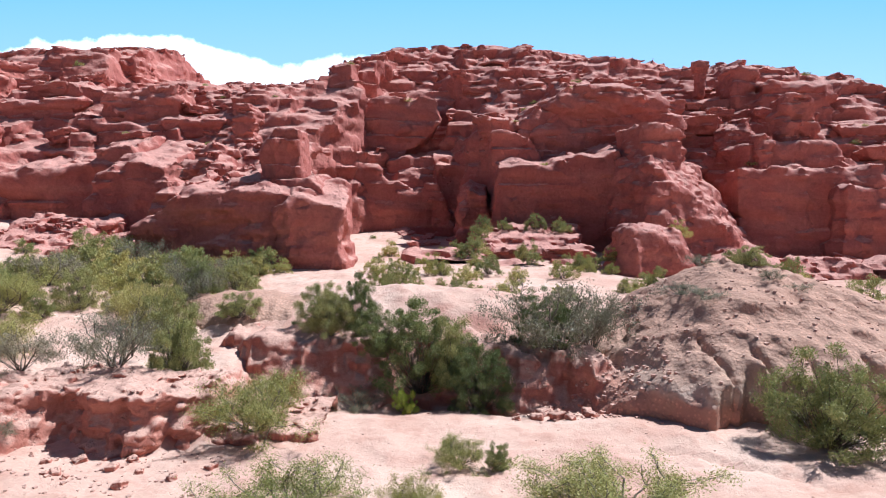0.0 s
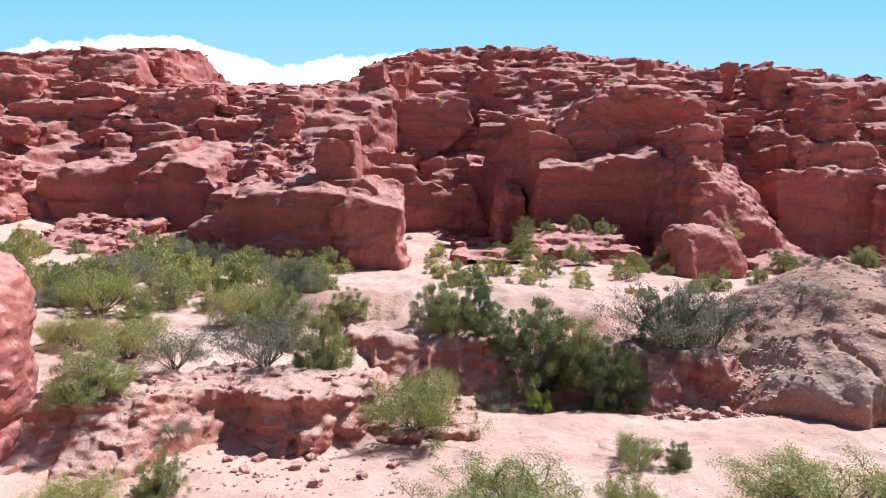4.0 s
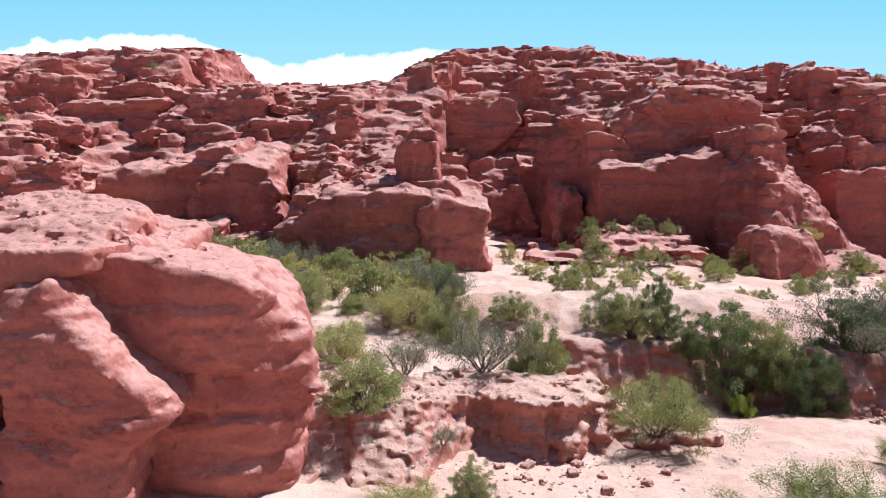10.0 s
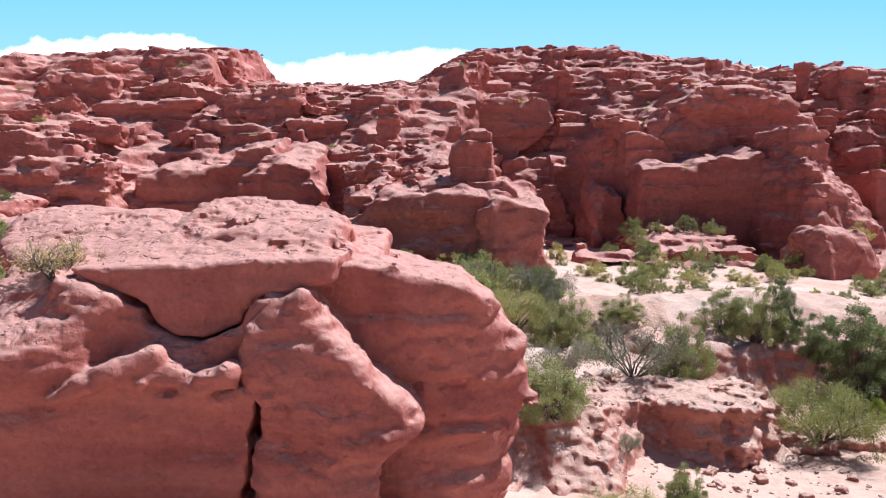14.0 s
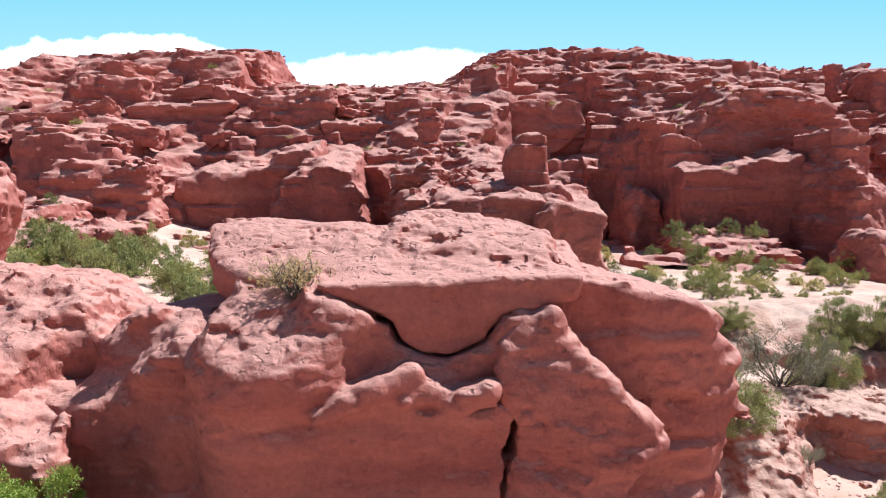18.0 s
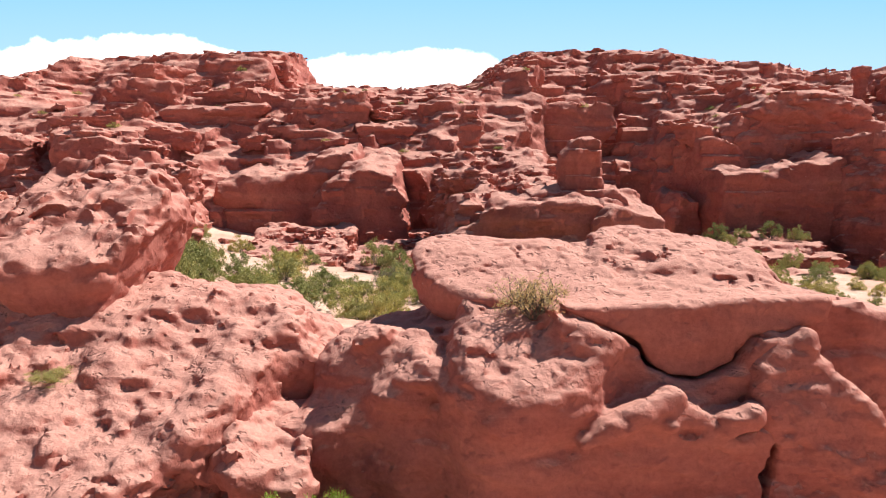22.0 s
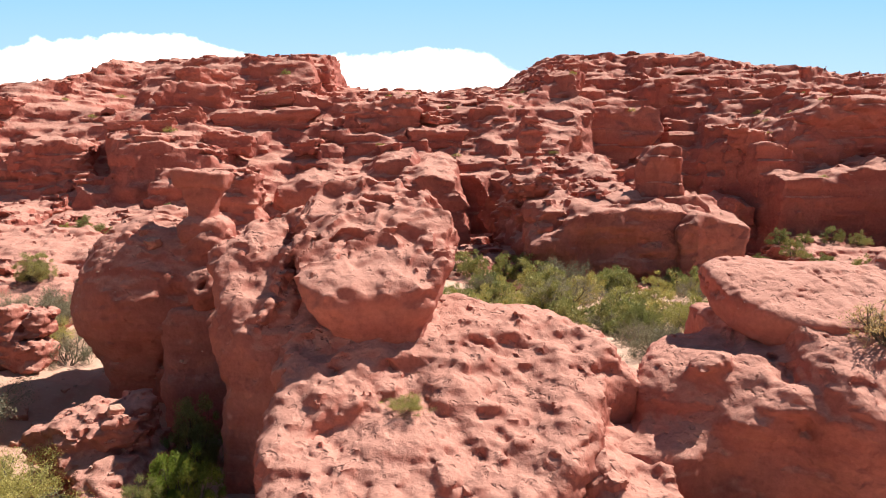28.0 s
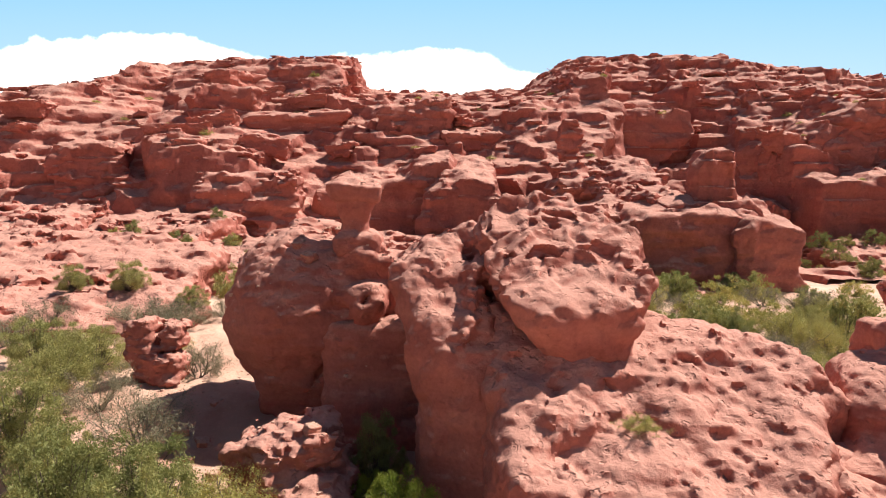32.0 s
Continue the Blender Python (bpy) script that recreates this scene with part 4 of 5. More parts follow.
for k in range(70):
    x = pick.uniform(-100, 50)
    y = float(wall_foot(np.array([x]))[0]) - pick.uniform(0, 12) ** 1.0
    if -26 < x < -6 and y > 50:
        continue
    ob = new("fallen_rock", slab_kinds[pick.randrange(16)])
    s = pick.uniform(0.22, 0.7)
    ob.matrix_world = pose(x, y, ground_z(x, y) + 0.1, pick.uniform(-15, 20), pick.uniform(-15, 15), pick.uniform(0, 360)) @ Matrix.Diagonal((s, s, s * 0.9, 1))
    tagged(ob, "fallen slab of red sandstone at the cliff foot", "rock", "fallen rocks at the cliff foot")


# ---- the conglomerate hill ----
def hill_field(x, y, z):
    dx, dy = x - 11.9, y - 27.5
    ang = np.arctan2(dy, dx)
    rx = np.where(dx < 0, 6.1, 12.0)
    ry = np.where(dy < 0, 9.0, 9.0)
    r = np.sqrt((dx / rx) ** 2 + (dy / ry) ** 2)
    gul = np.abs(vnoise(ang * 5.5, 0 * x + 2, 0 * x)) + 0.4 * np.abs(vnoise(ang * 13, r * 3, 0 * x + 5))
    top = 3.75 - 3.9 * np.power(np.maximum(r, 1e-4), 1.35) + 0.3 * (gul - 0.5) * step(0.25, 0.9, r) * step(1.3, 0.9, r)
    face = 20.1 + 0.5 * vnoise(x * 0.6, 0 * x + 7, 0 * x) + 1.8 * step(9.5, 5, x) + 0.35 * np.abs(vnoise(x * 1.9, 0 * x + 4, 0 * x))
    top = np.where(y < face, -6.0, top)
    hz = np.maximum((z - top) * 0.6, (face + 0.16 * (z + 1.2) - y) * 0.9)
    hz = np.maximum(hz, (z - top) * 0.6)
    bend = x + 0.25 * vnoise(0 * x, y * 0.6, z * 0.7)
    rill = sum(np.exp(-((bend - c - 0.10 * k * (y - 20)) / 0.09) ** 2) for c, k in ((9.4, -0.6), (10.6, 0.0), (11.9, 0.4), (13.6, 1.2)))
    hz = hz + 0.2 * rill * step(2.0, 0.6, z)
    return hz - 0.12 * fbm(x * 0.9, y * 0.9, z * 0.9, 3, 0.6) - 0.03 * fbm(x * 5, y * 5, z * 5, 2)


rock("conglomerate_hill", hill_field, (2.5, 18.6, -2.2), (26, 39, 4.6), 0.13, HILL, label="rounded grey-brown gravel hill with eroded rills and steep foot", category="hill")

# ---- eroded banks of the wash ----
EARTH = rock_material("red_earth", (0.33, 0.11, 0.08), (0.42, 0.16, 0.115), (0.50, 0.23, 0.17), (0.58, 0.35, 0.27), grain=1.6, sunlit_dusty=0.9, stain=0.2)


def bank_field(x, y, z):
    line = np.interp(x, [-21, -17, -13, -11, -9, -7.5, -6.0], [16.0, 16.6, 17.8, 18.9, 18.5, 18.8, 19.6])
    line = line + 0.35 * vnoise(x * 0.9, 0 * x + 3, 0 * z) + 0.3 * np.abs(vnoise(x * 2.6, 0 * x + 5, z * 0.5)) + 0.22 * vnoise(x * 0.5, 0 * x, z * 2.2 + 4)
    top = np.interp(x, [-21, -16, -12, -9, -7.2, -6.2], [1.15, 1.0, 0.7, 0.6, 0.5, -0.7]) + 0.1 * vnoise(x * 0.7, y * 0.7, 0 * z)
    slump = np.maximum(0.2 + 0.8 * step(-11, -14, x) - z, 0) * (0.35 + 0.35 * vnoise(x * 0.8, 0 * x + 9, 0 * z) + 0.9 * step(-11, -14, x))
    d = np.maximum((z - top) * 0.9, (line - slump - y) * 0.8)
    return np.maximum(d, (y - line - 3.2) * 0.8) - 0.05 * fbm(x * 1.4, y * 1.4, z * 2.2, 3, 0.6) - 0.13 * chunk(fbm(x * 2.2, y * 2.2, z * 5.0, 3, 0.65), 2.4, 0.15) + 0.09 * step(0.5, 0.2, z) * np.abs(vnoise(x * 3.6, 0 * x + 2, z * 0.5))


rock("eroded_bank", bank_field, (-20.5, 14.2, -1.6), (-4.0, 22.6, 2.0), 0.075, EARTH, label="low eroded bank of layered red earth with a sandy top", category="bank")


def gully_field(x, y, z):
    line = np.interp(x, [-10, -8, -5, -1, 3, 7], [27.4, 25.8, 25.6, 26.4, 25.4, 24.2]) + 0.5 * vnoise(x * 0.7, 0 * x + 3, 0 * z) + 0.4 * np.abs(vnoise(x * 1.9, 0 * x + 5, z * 0.4))
    top = np.interp(x, [-10.5, -9, -6, -1, 3, 6, 7.5], [-0.6, 0.75, 0.9, 0.75, 0.5, 0.3, -0.8]) + 0.12 * vnoise(x * 0.7, y * 0.7, 0 * z)
    lean = 0.7 * (0.8 - z)
    d = np.maximum((z - top) * 0.8, (line - lean - y) * 0.62)
    return np.maximum(d, (y - line - 2.4) * 0.8) - 0.16 * fbm(x * 1.1, y * 1.1, z * 1.4, 3, 0.62)


rock("gully_bank", gully_field, (-10.8, 22.2, -2.2), (7.8, 30.6, 1.8), 0.11, EARTH, label="crumbling red earth bank along the gully", category="bank")

def mound_field(x, y, z):
    d = ball((-9.6, 31.8, -0.4), (6.0, 3.3, 2.35))(x, y, z)
    return d - 0.10 * fbm(x * 0.8, y * 0.8, z * 0.8, 3, 0.6) + 0.12 * np.abs(vnoise(x * 1.6, y * 0.3, 0 * z))


rock("gravel_mound", mound_field, (-16, 28, -0.8), (-3, 35.6, 2.6), 0.12, HILL, label="low mound of brown gravel behind the gully", category="mound")

# ---- the great rock beside the camera's way ----
great = thing("rock_outcrop", (-22.0, 16.5, 0.6), "massive smooth red sandstone outcrop with a flat cap", "rock")


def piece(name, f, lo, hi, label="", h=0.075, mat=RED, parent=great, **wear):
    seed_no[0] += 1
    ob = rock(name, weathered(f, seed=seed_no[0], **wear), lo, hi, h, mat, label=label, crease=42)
    return under(ob, parent) if parent else ob


def overhung(f0, k=0.07):
    """Leans a form towards the camera's way, its head further than its foot."""
    return lambda x, y, z: f0(x, y + k * (z - 2.5), z)


# left lobe with a sloping brow, low left shoulder, the wall under the shelf and the wall above it
left_lobe = prism([(-27.5, -1.5), (-27.6, 2.2), (-27.35, 3.6), (-27.0, 5.3), (-24.4, 5.3), (-23.95, 4.75), (-24.4, 3.7), (-25.0, 2.7), (-24.7, 1.6), (-24.9, -1.5)], 11.85, 16.5, 0.42)
left_lobe = carve(0.45, left_lobe, half((-26, 12.5, 4.25), (-0.06, -0.52, 0.85)), half((-27.1, 12.4, 3), (-0.72, -0.69, -0.06)), half((-25.0, 12.15, 3.2), (0.4, -0.92, -0.05)))
left_shoulder = carve(0.6, box((-28.2, 15.5, 1.4), (1.6, 2.5, 3.2), 0.8, (0, -7, -22)), half((-28.3, 13.9, 4.05), (-0.3, -0.5, 0.82)), half((-28.6, 13.4, 2.6), (-0.55, -0.8, 0.25)))
left_shoulder = join(0.3, left_shoulder, ball((-28.3, 13.6, 3.45), (0.42, 0.4, 0.3)), ball((-27.75, 13.55, 3.85), (0.45, 0.4, 0.28)), ball((-28.9, 14.6, 4.35), (0.5, 0.5, 0.3)))
shelf_wall = prism([(-25.6, -1.5), (-25.5, 2.5), (-24.7, 2.85), (-23.9, 3.15), (-23.1, 3.45), (-22.5, 3.3), (-21.9, 2.95), (-21.15, 3.0), (-20.4, 2.6), (-20.3, -1.5)], 12.36, 18, 0.25)
back_wall = prism([(-25.4, -1.5), (-25.2, 5.2), (-24.0, 4.72), (-23.45, 4.45), (-23.3, 4.08), (-22.8, 3.78), (-22.3, 3.72), (-21.5, 4.02), (-21.15, 4.65), (-20.6, 4.75), (-20.2, 3.8), (-20.0, -1.5)], 12.98, 18.5, 0.16)
body = join(0.5, left_lobe, left_shoulder, box((-29.7, 15.3, 0.5), (1.3, 1.9, 2.3), 0.7, (0, -16, -10)), shelf_wall, back_wall, box((-24.0, 17.6, 2.2), (3.6, 1.9, 2.9), 0.4))
body = join(0.1, body, box((-23.3, 12.78, 3.52), (0.42, 0.42, 0.13), 0.1, (0, -20, 8)), box((-23.9, 12.65, 3.22), (0.4, 0.42, 0.12), 0.1, (0, -26, -5)), box((-24.5, 12.5, 2.95), (0.5, 0.45, 0.1), 0.1, (0, -22, 5)),
            box((-23.25, 12.7, 3.3), (0.2, 0.3, 0.1), 0.08), ball((-23.1, 12.45, 3.1), (0.12, 0.2, 0.12)), box((-21.75, 12.55, 3.15), (0.3, 0.3, 0.1), 0.09, (0, -8, 0)), ball((-21.5, 12.5, 3.28), (0.14, 0.2, 0.14)), ball((-22.1, 12.45, 3.0), (0.2, 0.2, 0.1)))
body = carve(0.03, body, box((-21.14, 12.5, 2.0), (0.02, 0.9, 1.4), 0.02, (0, 9, 0)), ball((-22.7, 12.35, 2.95), (0.28, 0.3, 0.14)))
piece("body", overhung(body), (-32.2, 11.3, -1.5), (-19.4, 20.2, 6.0), h=0.065, big=0.10, small=0.05, soft=0.2, scale=0.5, pits=0.09, pit_scale=3.4, beds=0.05, crisp=0.6, pit_above=3.6, scoops=0.3)
right = prism([(-21, -1.5), (-21, 5.35), (-19.8, 5.38), (-18.0, 5.08), (-16.9, 4.78), (-16.3, 4.2), (-15.75, 3.5), (-15.5, 3.1), (-15.55, 2.7), (-15.25, 2.3), (-15.1, 1.85), (-15.3, 1.4), (-15.8, 0.8), (-15.95, -1.5)], 14.0, 18.2, 0.22, rise=0.03)
right = carve(0.4, right, half((-16.0, 14.6, 3), (0.62, -0.78, 0)), half((-15.1, 15.1, 2), (0.91, 0.41, 0)))
right = join(0.2, right, ball((-15.75, 15.1, 3.25), (0.35, 0.45, 0.22)), ball((-15.4, 15.1, 1.9), (0.35, 0.5, 0.26)), ball((-16.2, 14.8, 2.55), (0.35, 0.3, 0.12)), ball((-16.5, 14.7, 4.2), (0.4, 0.45, 0.3)))
right = carve(0.15, right, ball((-17.2, 14.0, 1.6), (1.2, 0.2, 0.08)), ball((-16.9, 14.0, 2.6), (0.9, 0.16, 0.07)))
piece("shoulder", overhung(right), (-22.6, 13, -1.5), (-13.8, 20, 6.6), big=0.11, small=0.05, scale=0.55, pits=0.06, pit_scale=3.2, beds=0.16, crisp=0.7, strat=1.7, soft=0.18, pit_above=4.3)
lobe = prism([(-21.05, -1.5), (-21.1, 2.2), (-21.3, 3.3), (-21.42, 4.05), (-21.15, 4.62), (-20.8, 4.75), (-20.6, 4.62), (-20.3, 4.8), (-20.0, 4.35), (-19.4, 3.75), (-18.75, 3.12), (-18.1, 2.55), (-17.8, 2.1), (-17.98, 1.75), (-18.6, 1.35), (-18.85, 0.6), (-19.0, -1.5)], 12.34, 15.6, 0.2)
lobe = carve(0.3, lobe, half((-19.9, 12.5, 3.6), (0.05, -0.95, 0.3)), half((-18.4, 12.4, 2), (0.5, -0.86, 0.05)))
lobe = join(0.25, lobe, ball((-20.95, 13.25, 4.5), (0.28, 0.35, 0.24)), ball((-20.38, 13.15, 4.55), (0.26, 0.35, 0.26)), ball((-19.15, 12.95, 3.25), (0.4, 0.35, 0.2), (0, 44, 0)))
piece("front_lobe", overhung(lobe, 0.05), (-22.2, 11.7, -1.5), (-17.0, 16.2, 5.4), h=0.062, big=0.14, small=0.05, scale=0.6, pits=0.03, pit_scale=3.5, beds=0.05, crisp=0.6, strat=1.3, soft=0.18)
cap = puck((-23.85, 16.3, 5.72), (4.15, 2.6, 0.5), 0.2, (24, 1, -7))
cap = carve(0.5, cap, half((-24.6, 16.4, 6.52), (0.07, 0.2, 0.97)))
cap = join(0.3, cap, prism([(-24.9, 5.2), (-24.0, 4.77), (-23.4, 4.48), (-23.26, 4.1), (-22.77, 3.82), (-22.3, 3.76), (-21.53, 4.05), (-21.2, 4.66), (-20.6, 4.72), (-19.7, 4.9), (-19.6, 5.4)], 13.1, 17, 0.12), box((-20.4, 16.6, 5.15), (1.5, 1.9, 0.45), 0.3, (14, 8, 0)), puck((-21.9, 16.4, 5.95), (1.9, 1.4, 0.32), 0.2, (18, 6, 0)))
cap = carve(0.12, cap, ball((-23.15, 15.6, 6.12), (0.7, 0.22, 0.07), (18, 8, 0)), ball((-20.9, 14.6, 5.55), (0.5, 0.16, 0.08), (18, 8, 0)))
piece("cap_slab", cap, (-28.8, 12.4, 3.2), (-17.6, 20.0, 7.6), "pitted flat cap of sandstone with a sunlit pale top", 0.058, big=0.06, small=0.03, scale=0.5, pits=0.075, pit_scale=4.2, pit_above=4.7, scoops=0.2, crisp=0.4)

# ---- ramp, pitted head, dome and pedestal rock ----
ramp_thing = thing("rock_ramp", (-34.5, 15.3, 0.4), "wide rough ramp of sunlit red sandstone", "rock")
ramp_cuts = (ball((-32.0, 12.5, 1.55), (1.0, 1.1, 0.4), (0, 26, 0)), ball((-33.4, 11.4, 1.2), (1.4, 0.9, 0.4), (0, -16, 0)))
ramp_wear = dict(parent=ramp_thing, big=0.17, small=0.075, scale=0.8, pits=0.022, pit_scale=2.8, beds=0.05, crisp=0.85, scoops=0.3, strat=1.0, soft=0.18)
slab = carve(0.5, box((-34.6, 15.3, 1.95), (3.95, 4.1, 2.2), 0.5, (31, 0, 2)), half((-33.6, 17.0, 5.35), (0.22, 0.34, 0.91)), half((-31.7, 13.3, 2), (0.79, -0.61, 0.08)))
slab = join(0.45, slab, box((-34.4, 17.6, 2.6), (3.2, 2.4, 2.2), 0.6, (10, 8, 0)), box((-31.5, 17.2, 2.5), (1.3, 1.5, 1.75), 0.5, (12, 14, 0)), box((-30.5, 15.75, 3.2), (0.8, 0.75, 0.62), 0.4, (10, 8, 20)))
piece("slab", carve(0.3, slab, *ramp_cuts), (-40.2, 9.5, -1), (-28.8, 21.5, 6.6), "", 0.07, **ramp_wear)
toe = join(0.4, box((-31.4, 14.3, 0.9), (1.0, 1.5, 2.0), 0.5, (22, 14, 12)), box((-32.6, 12.6, 0.0), (1.2, 1.4, 1.8), 0.5, (20, 10, 20)))
piece("toe", carve(0.3, toe, *ramp_cuts), (-34.8, 9.9, -1.5), (-29.0, 17.2, 4.0), "", 0.07, **ramp_wear)
leaning = thing("leaning_rock", (-37.5, 17.5, 1.0), "deeply pitted red boulder and fluted buttress leaning over the ramp", "boulder")
head = prism([(-38.75, 7.5), (-38.3, 8.35), (-36.7, 8.9), (-35.4, 8.5), (-34.5, 7.6), (-34.35, 6.7), (-34.75, 5.6), (-35.1, 4.7), (-35.9, 3.5), (-36.7, 3.8), (-37.4, 5.0), (-38.3, 6.2)], 14.75, 19.6, 0.75)
head = carve(0.55, head, half((-36.5, 16.3, 6.86), (-0.05, -0.55, 0.83)), half((-36.3, 15.1, 4.9), (0.05, -0.9, -0.42)))
piece("pitted_head", head, (-40, 13.9, 2.6), (-33, 20.6, 9.4), "deeply pitted rounded sandstone head", 0.06, parent=leaning, big=0.13, small=0.05, scale=0.7, pits=0.30, pit_scale=1.45, pit_above=5.75, strat=1.0, crisp=0.3, scoops=0.9)
column = prism([(-40.2, -1), (-40.1, 3.4), (-40.6, 5.2), (-40.9, 6.7), (-40.0, 7.3), (-38.6, 7.8), (-36.9, 7.4), (-36.2, 5), (-36.4, 2.8), (-37.6, 1.4), (-37.9, -1)], 14.9, 20.2, 0.5)
column = carve(0.5, column, half((-38.6, 16.75, 5.85), (-0.06, -0.7, 0.71)), half((-39.6, 15.9, 3), (-0.45, -0.89, 0.1)))
column = carve(0.2, column, ball((-38.2, 16.3, 5.9), (0.26, 1.5, 1.3), (0, -28, 0)))
column = join(0.25, column, *(ball((-39.0 + 0.06 * k, 16.15 + 0.28 * k, 5.2 + 0.3 * k), (0.24, 0.3, 0.2)) for k in range(6)))
piece("fluted_buttress", column, (-42.2, 13.8, -1), (-35, 21, 8.6), "fluted rough buttress beside the head", 0.065, parent=leaning, big=0.12, small=0.06, scale=0.8, pits=0.10, pit_scale=2.8, pit_above=5.6, strat=0.8, crisp=0.4, flutes=0.3, scoops=0.6)
dome = join(0.8, ball((-44.05, 22.4, 4.75), (2.5, 2.75, 2.75)), box((-42.6, 22.9, 3.6), (2.4, 2.0, 3.0), 0.9, (-6, 8, 0)), box((-41.6, 22.0, 5.2), (1.3, 1.5, 1.5), 0.6, (-10, 14, 0)))
dome = join(0.25, dome, ball((-41.75, 20.15, 5.35), (0.62, 0.5, 0.55)), ball((-42.0, 20.3, 4.6), (0.5, 0.45, 0.5)), ball((-41.9, 21.1, 6.7), (0.75, 0.7, 0.6)), box((-43.6, 23.6, 6.9), (1.2, 0.8, 0.8), 0.4, (0, 12, 0)))
dome_foot = box((-41.0, 21.2, 1.6), (2.0, 2.0, 3.2), 0.7, (-8, -6, 0))
dome = carve(0.4, dome, ball((-44.4, 19.0, 1.5), (2.9, 1.9, 1.3)))
dome = carve(0.12, dome, box((-42.75, 20.0, 3.9), (0.03, 0.7, 2.0), 0.03, (0, 32, 0)))
dome_thing = thing("rock_dome", (-43.5, 22.4, 0.8), "smooth bulging red sandstone dome over a dark hollow", "rock")
dome_wear = dict(parent=dome_thing, big=0.12, small=0.05, scale=0.6, pits=0.10, pit_scale=2.6, beds=0.04, pit_above=6.0, crisp=0.5, scoops=0.5)
piece("bulge", dome, (-48.0, 18.0, 0), (-39.0, 26, 8.6), "", 0.075, **dome_wear)
piece("foot", dome_foot, (-43.8, 18.2, -1.2), (-38.2, 24, 5.6), "", 0.085, **dome_wear)
hood = thing("pedestal_rock", (-42.3, 21.3, 6.6), "mushroom-shaped pedestal rock standing on the dome", "rock")
piece("neck", join(0.45, box((-42.2, 21.3, 7.85), (0.46, 0.42, 0.75), 0.25, (0, 4, 0), -0.42), box((-42.1, 21.3, 7.05), (0.75, 0.75, 0.4), 0.3)), (-43.9, 19.8, 6.2), (-40.5, 22.9, 8.9), "", 0.05, parent=hood, big=0.06, small=0.03, scale=1.0)
piece("cap", box((-42.2, 21.3, 8.62), (0.80, 0.68, 0.30), 0.15, (0, 2, 8), -0.08), (-43.7, 19.9, 7.8), (-40.7, 22.7, 9.5), "square pale-topped stone cap", 0.045, parent=hood, big=0.07, small=0.03, scale=1.0, pits=0.02, crisp=0.4)
piece("chair_rock", join(0.25, box((-49.9, 23.7, 3.2), (0.55, 0.7, 1.1), 0.3, (0, -8, 0)), box((-49.2, 23.5, 2.6), (0.7, 0.7, 0.5), 0.25), box((-48.9, 23.7, 3.7), (0.4, 0.6, 0.5), 0.25)), (-51.3, 22.2, 1.4), (-47.6, 25.2, 4.9), "", 0.06, parent=None, big=0.16, small=0.06, scale=1.0, pits=0.1)
tagged(scene.objects["chair_rock"], "small notched red rock shaped like a seat", "rock")
piece("rock_sheet", join(0.8, box((-58.5, 36.5, 3.0), (6.2, 5.5, 2.2), 0.6, (17, 3, 0)), box((-56, 31.5, 2.4), (5.0, 2.5, 0.9), 0.4, (6, 3, 0))), (-66, 27, 0), (-50.5, 44, 8.5), "", 0.14, parent=None, big=0.3, small=0.12, scale=0.5, pits=0.15, beds=0.35)
tagged(scene.objects["rock_sheet"], "tilted layered sheet of bare red sandstone", "rock")
piece("boulder", join(0.4, box((-43.0, 16.9, 1.7), (1.0, 0.9, 1.05), 0.3, (12, -14, 14)), box((-44.2, 16.7, 1.6), (0.8, 0.7, 0.85), 0.3, (8, 10, -12)), box((-42.4, 15.6, 0.7), (0.8, 0.8, 0.9), 0.3, (18, -8, 20))), (-46.0, 14.0, -0.4), (-41.0, 19.0, 3.6), "", 0.06, parent=None, big=0.2, small=0.08, scale=1.0, pits=0.15)
tagged(scene.objects["boulder.001"], "rough pale boulder in front of the hollow", "boulder")


# ---- stones and gravel ----
def stone_pts(r, n=1):
    base = np.array([(a, c, e) for a in (-1, 1) for c in (-1, 1) for e in (-1, 1)], float)
    return base * r.uniform(0.55, 1.0, (8, 3)) * np.array((1, r.uniform(0.6, 1), r.uniform(0.45, 0.8)))


CUBE = np.array([[0, 1, 3, 2], [4, 6, 7, 5], [0, 4, 5, 1], [2, 3, 7, 6], [0, 2, 6, 4], [1, 5, 7, 3]])
sr = np.random.default_rng(17)
STONE = plain("loose_stone", (0.52, 0.31, 0.24))
stone_kinds = []
for k in range(6):
    f = weathered(box((0, 0, 0), (0.5, 0.4, 0.3), 0.14, (0, 0, 20 * k)), 0.1, 0.05, 1.7, 0, 0, k + 90)
    stone_kinds.append(mesh_of("stone", *net(f, (-0.8, -0.8, -0.6), (0.8, 0.8, 0.6), 0.075), EARTH))


def gravel(count, x0, x1, y0, y1, size, name, label):
    pts, quads = [], []
    for k in range(count):
        x, y = sr.uniform(x0, x1), sr.uniform(y0, y1)
        s = size * sr.uniform(0.4, 1.0) ** 2
        a = sr.uniform(0, 6.3)
        q = stone_pts(sr) * s
        q = np.stack([q[:, 0] * math.cos(a) - q[:, 1] * math.sin(a) + x, q[:, 0] * math.sin(a) + q[:, 1] * math.cos(a) + y, q[:, 2]], 1)
        q[:, 2] += ground_heights(x, y) + s * 0.15
        quads.append(CUBE + 8 * k)
        pts.append(q)
    tagged(new(name, mesh_of(name, np.concatenate(pts), np.concatenate(quads), STONE, False)), label, "gravel", kind="stuff")


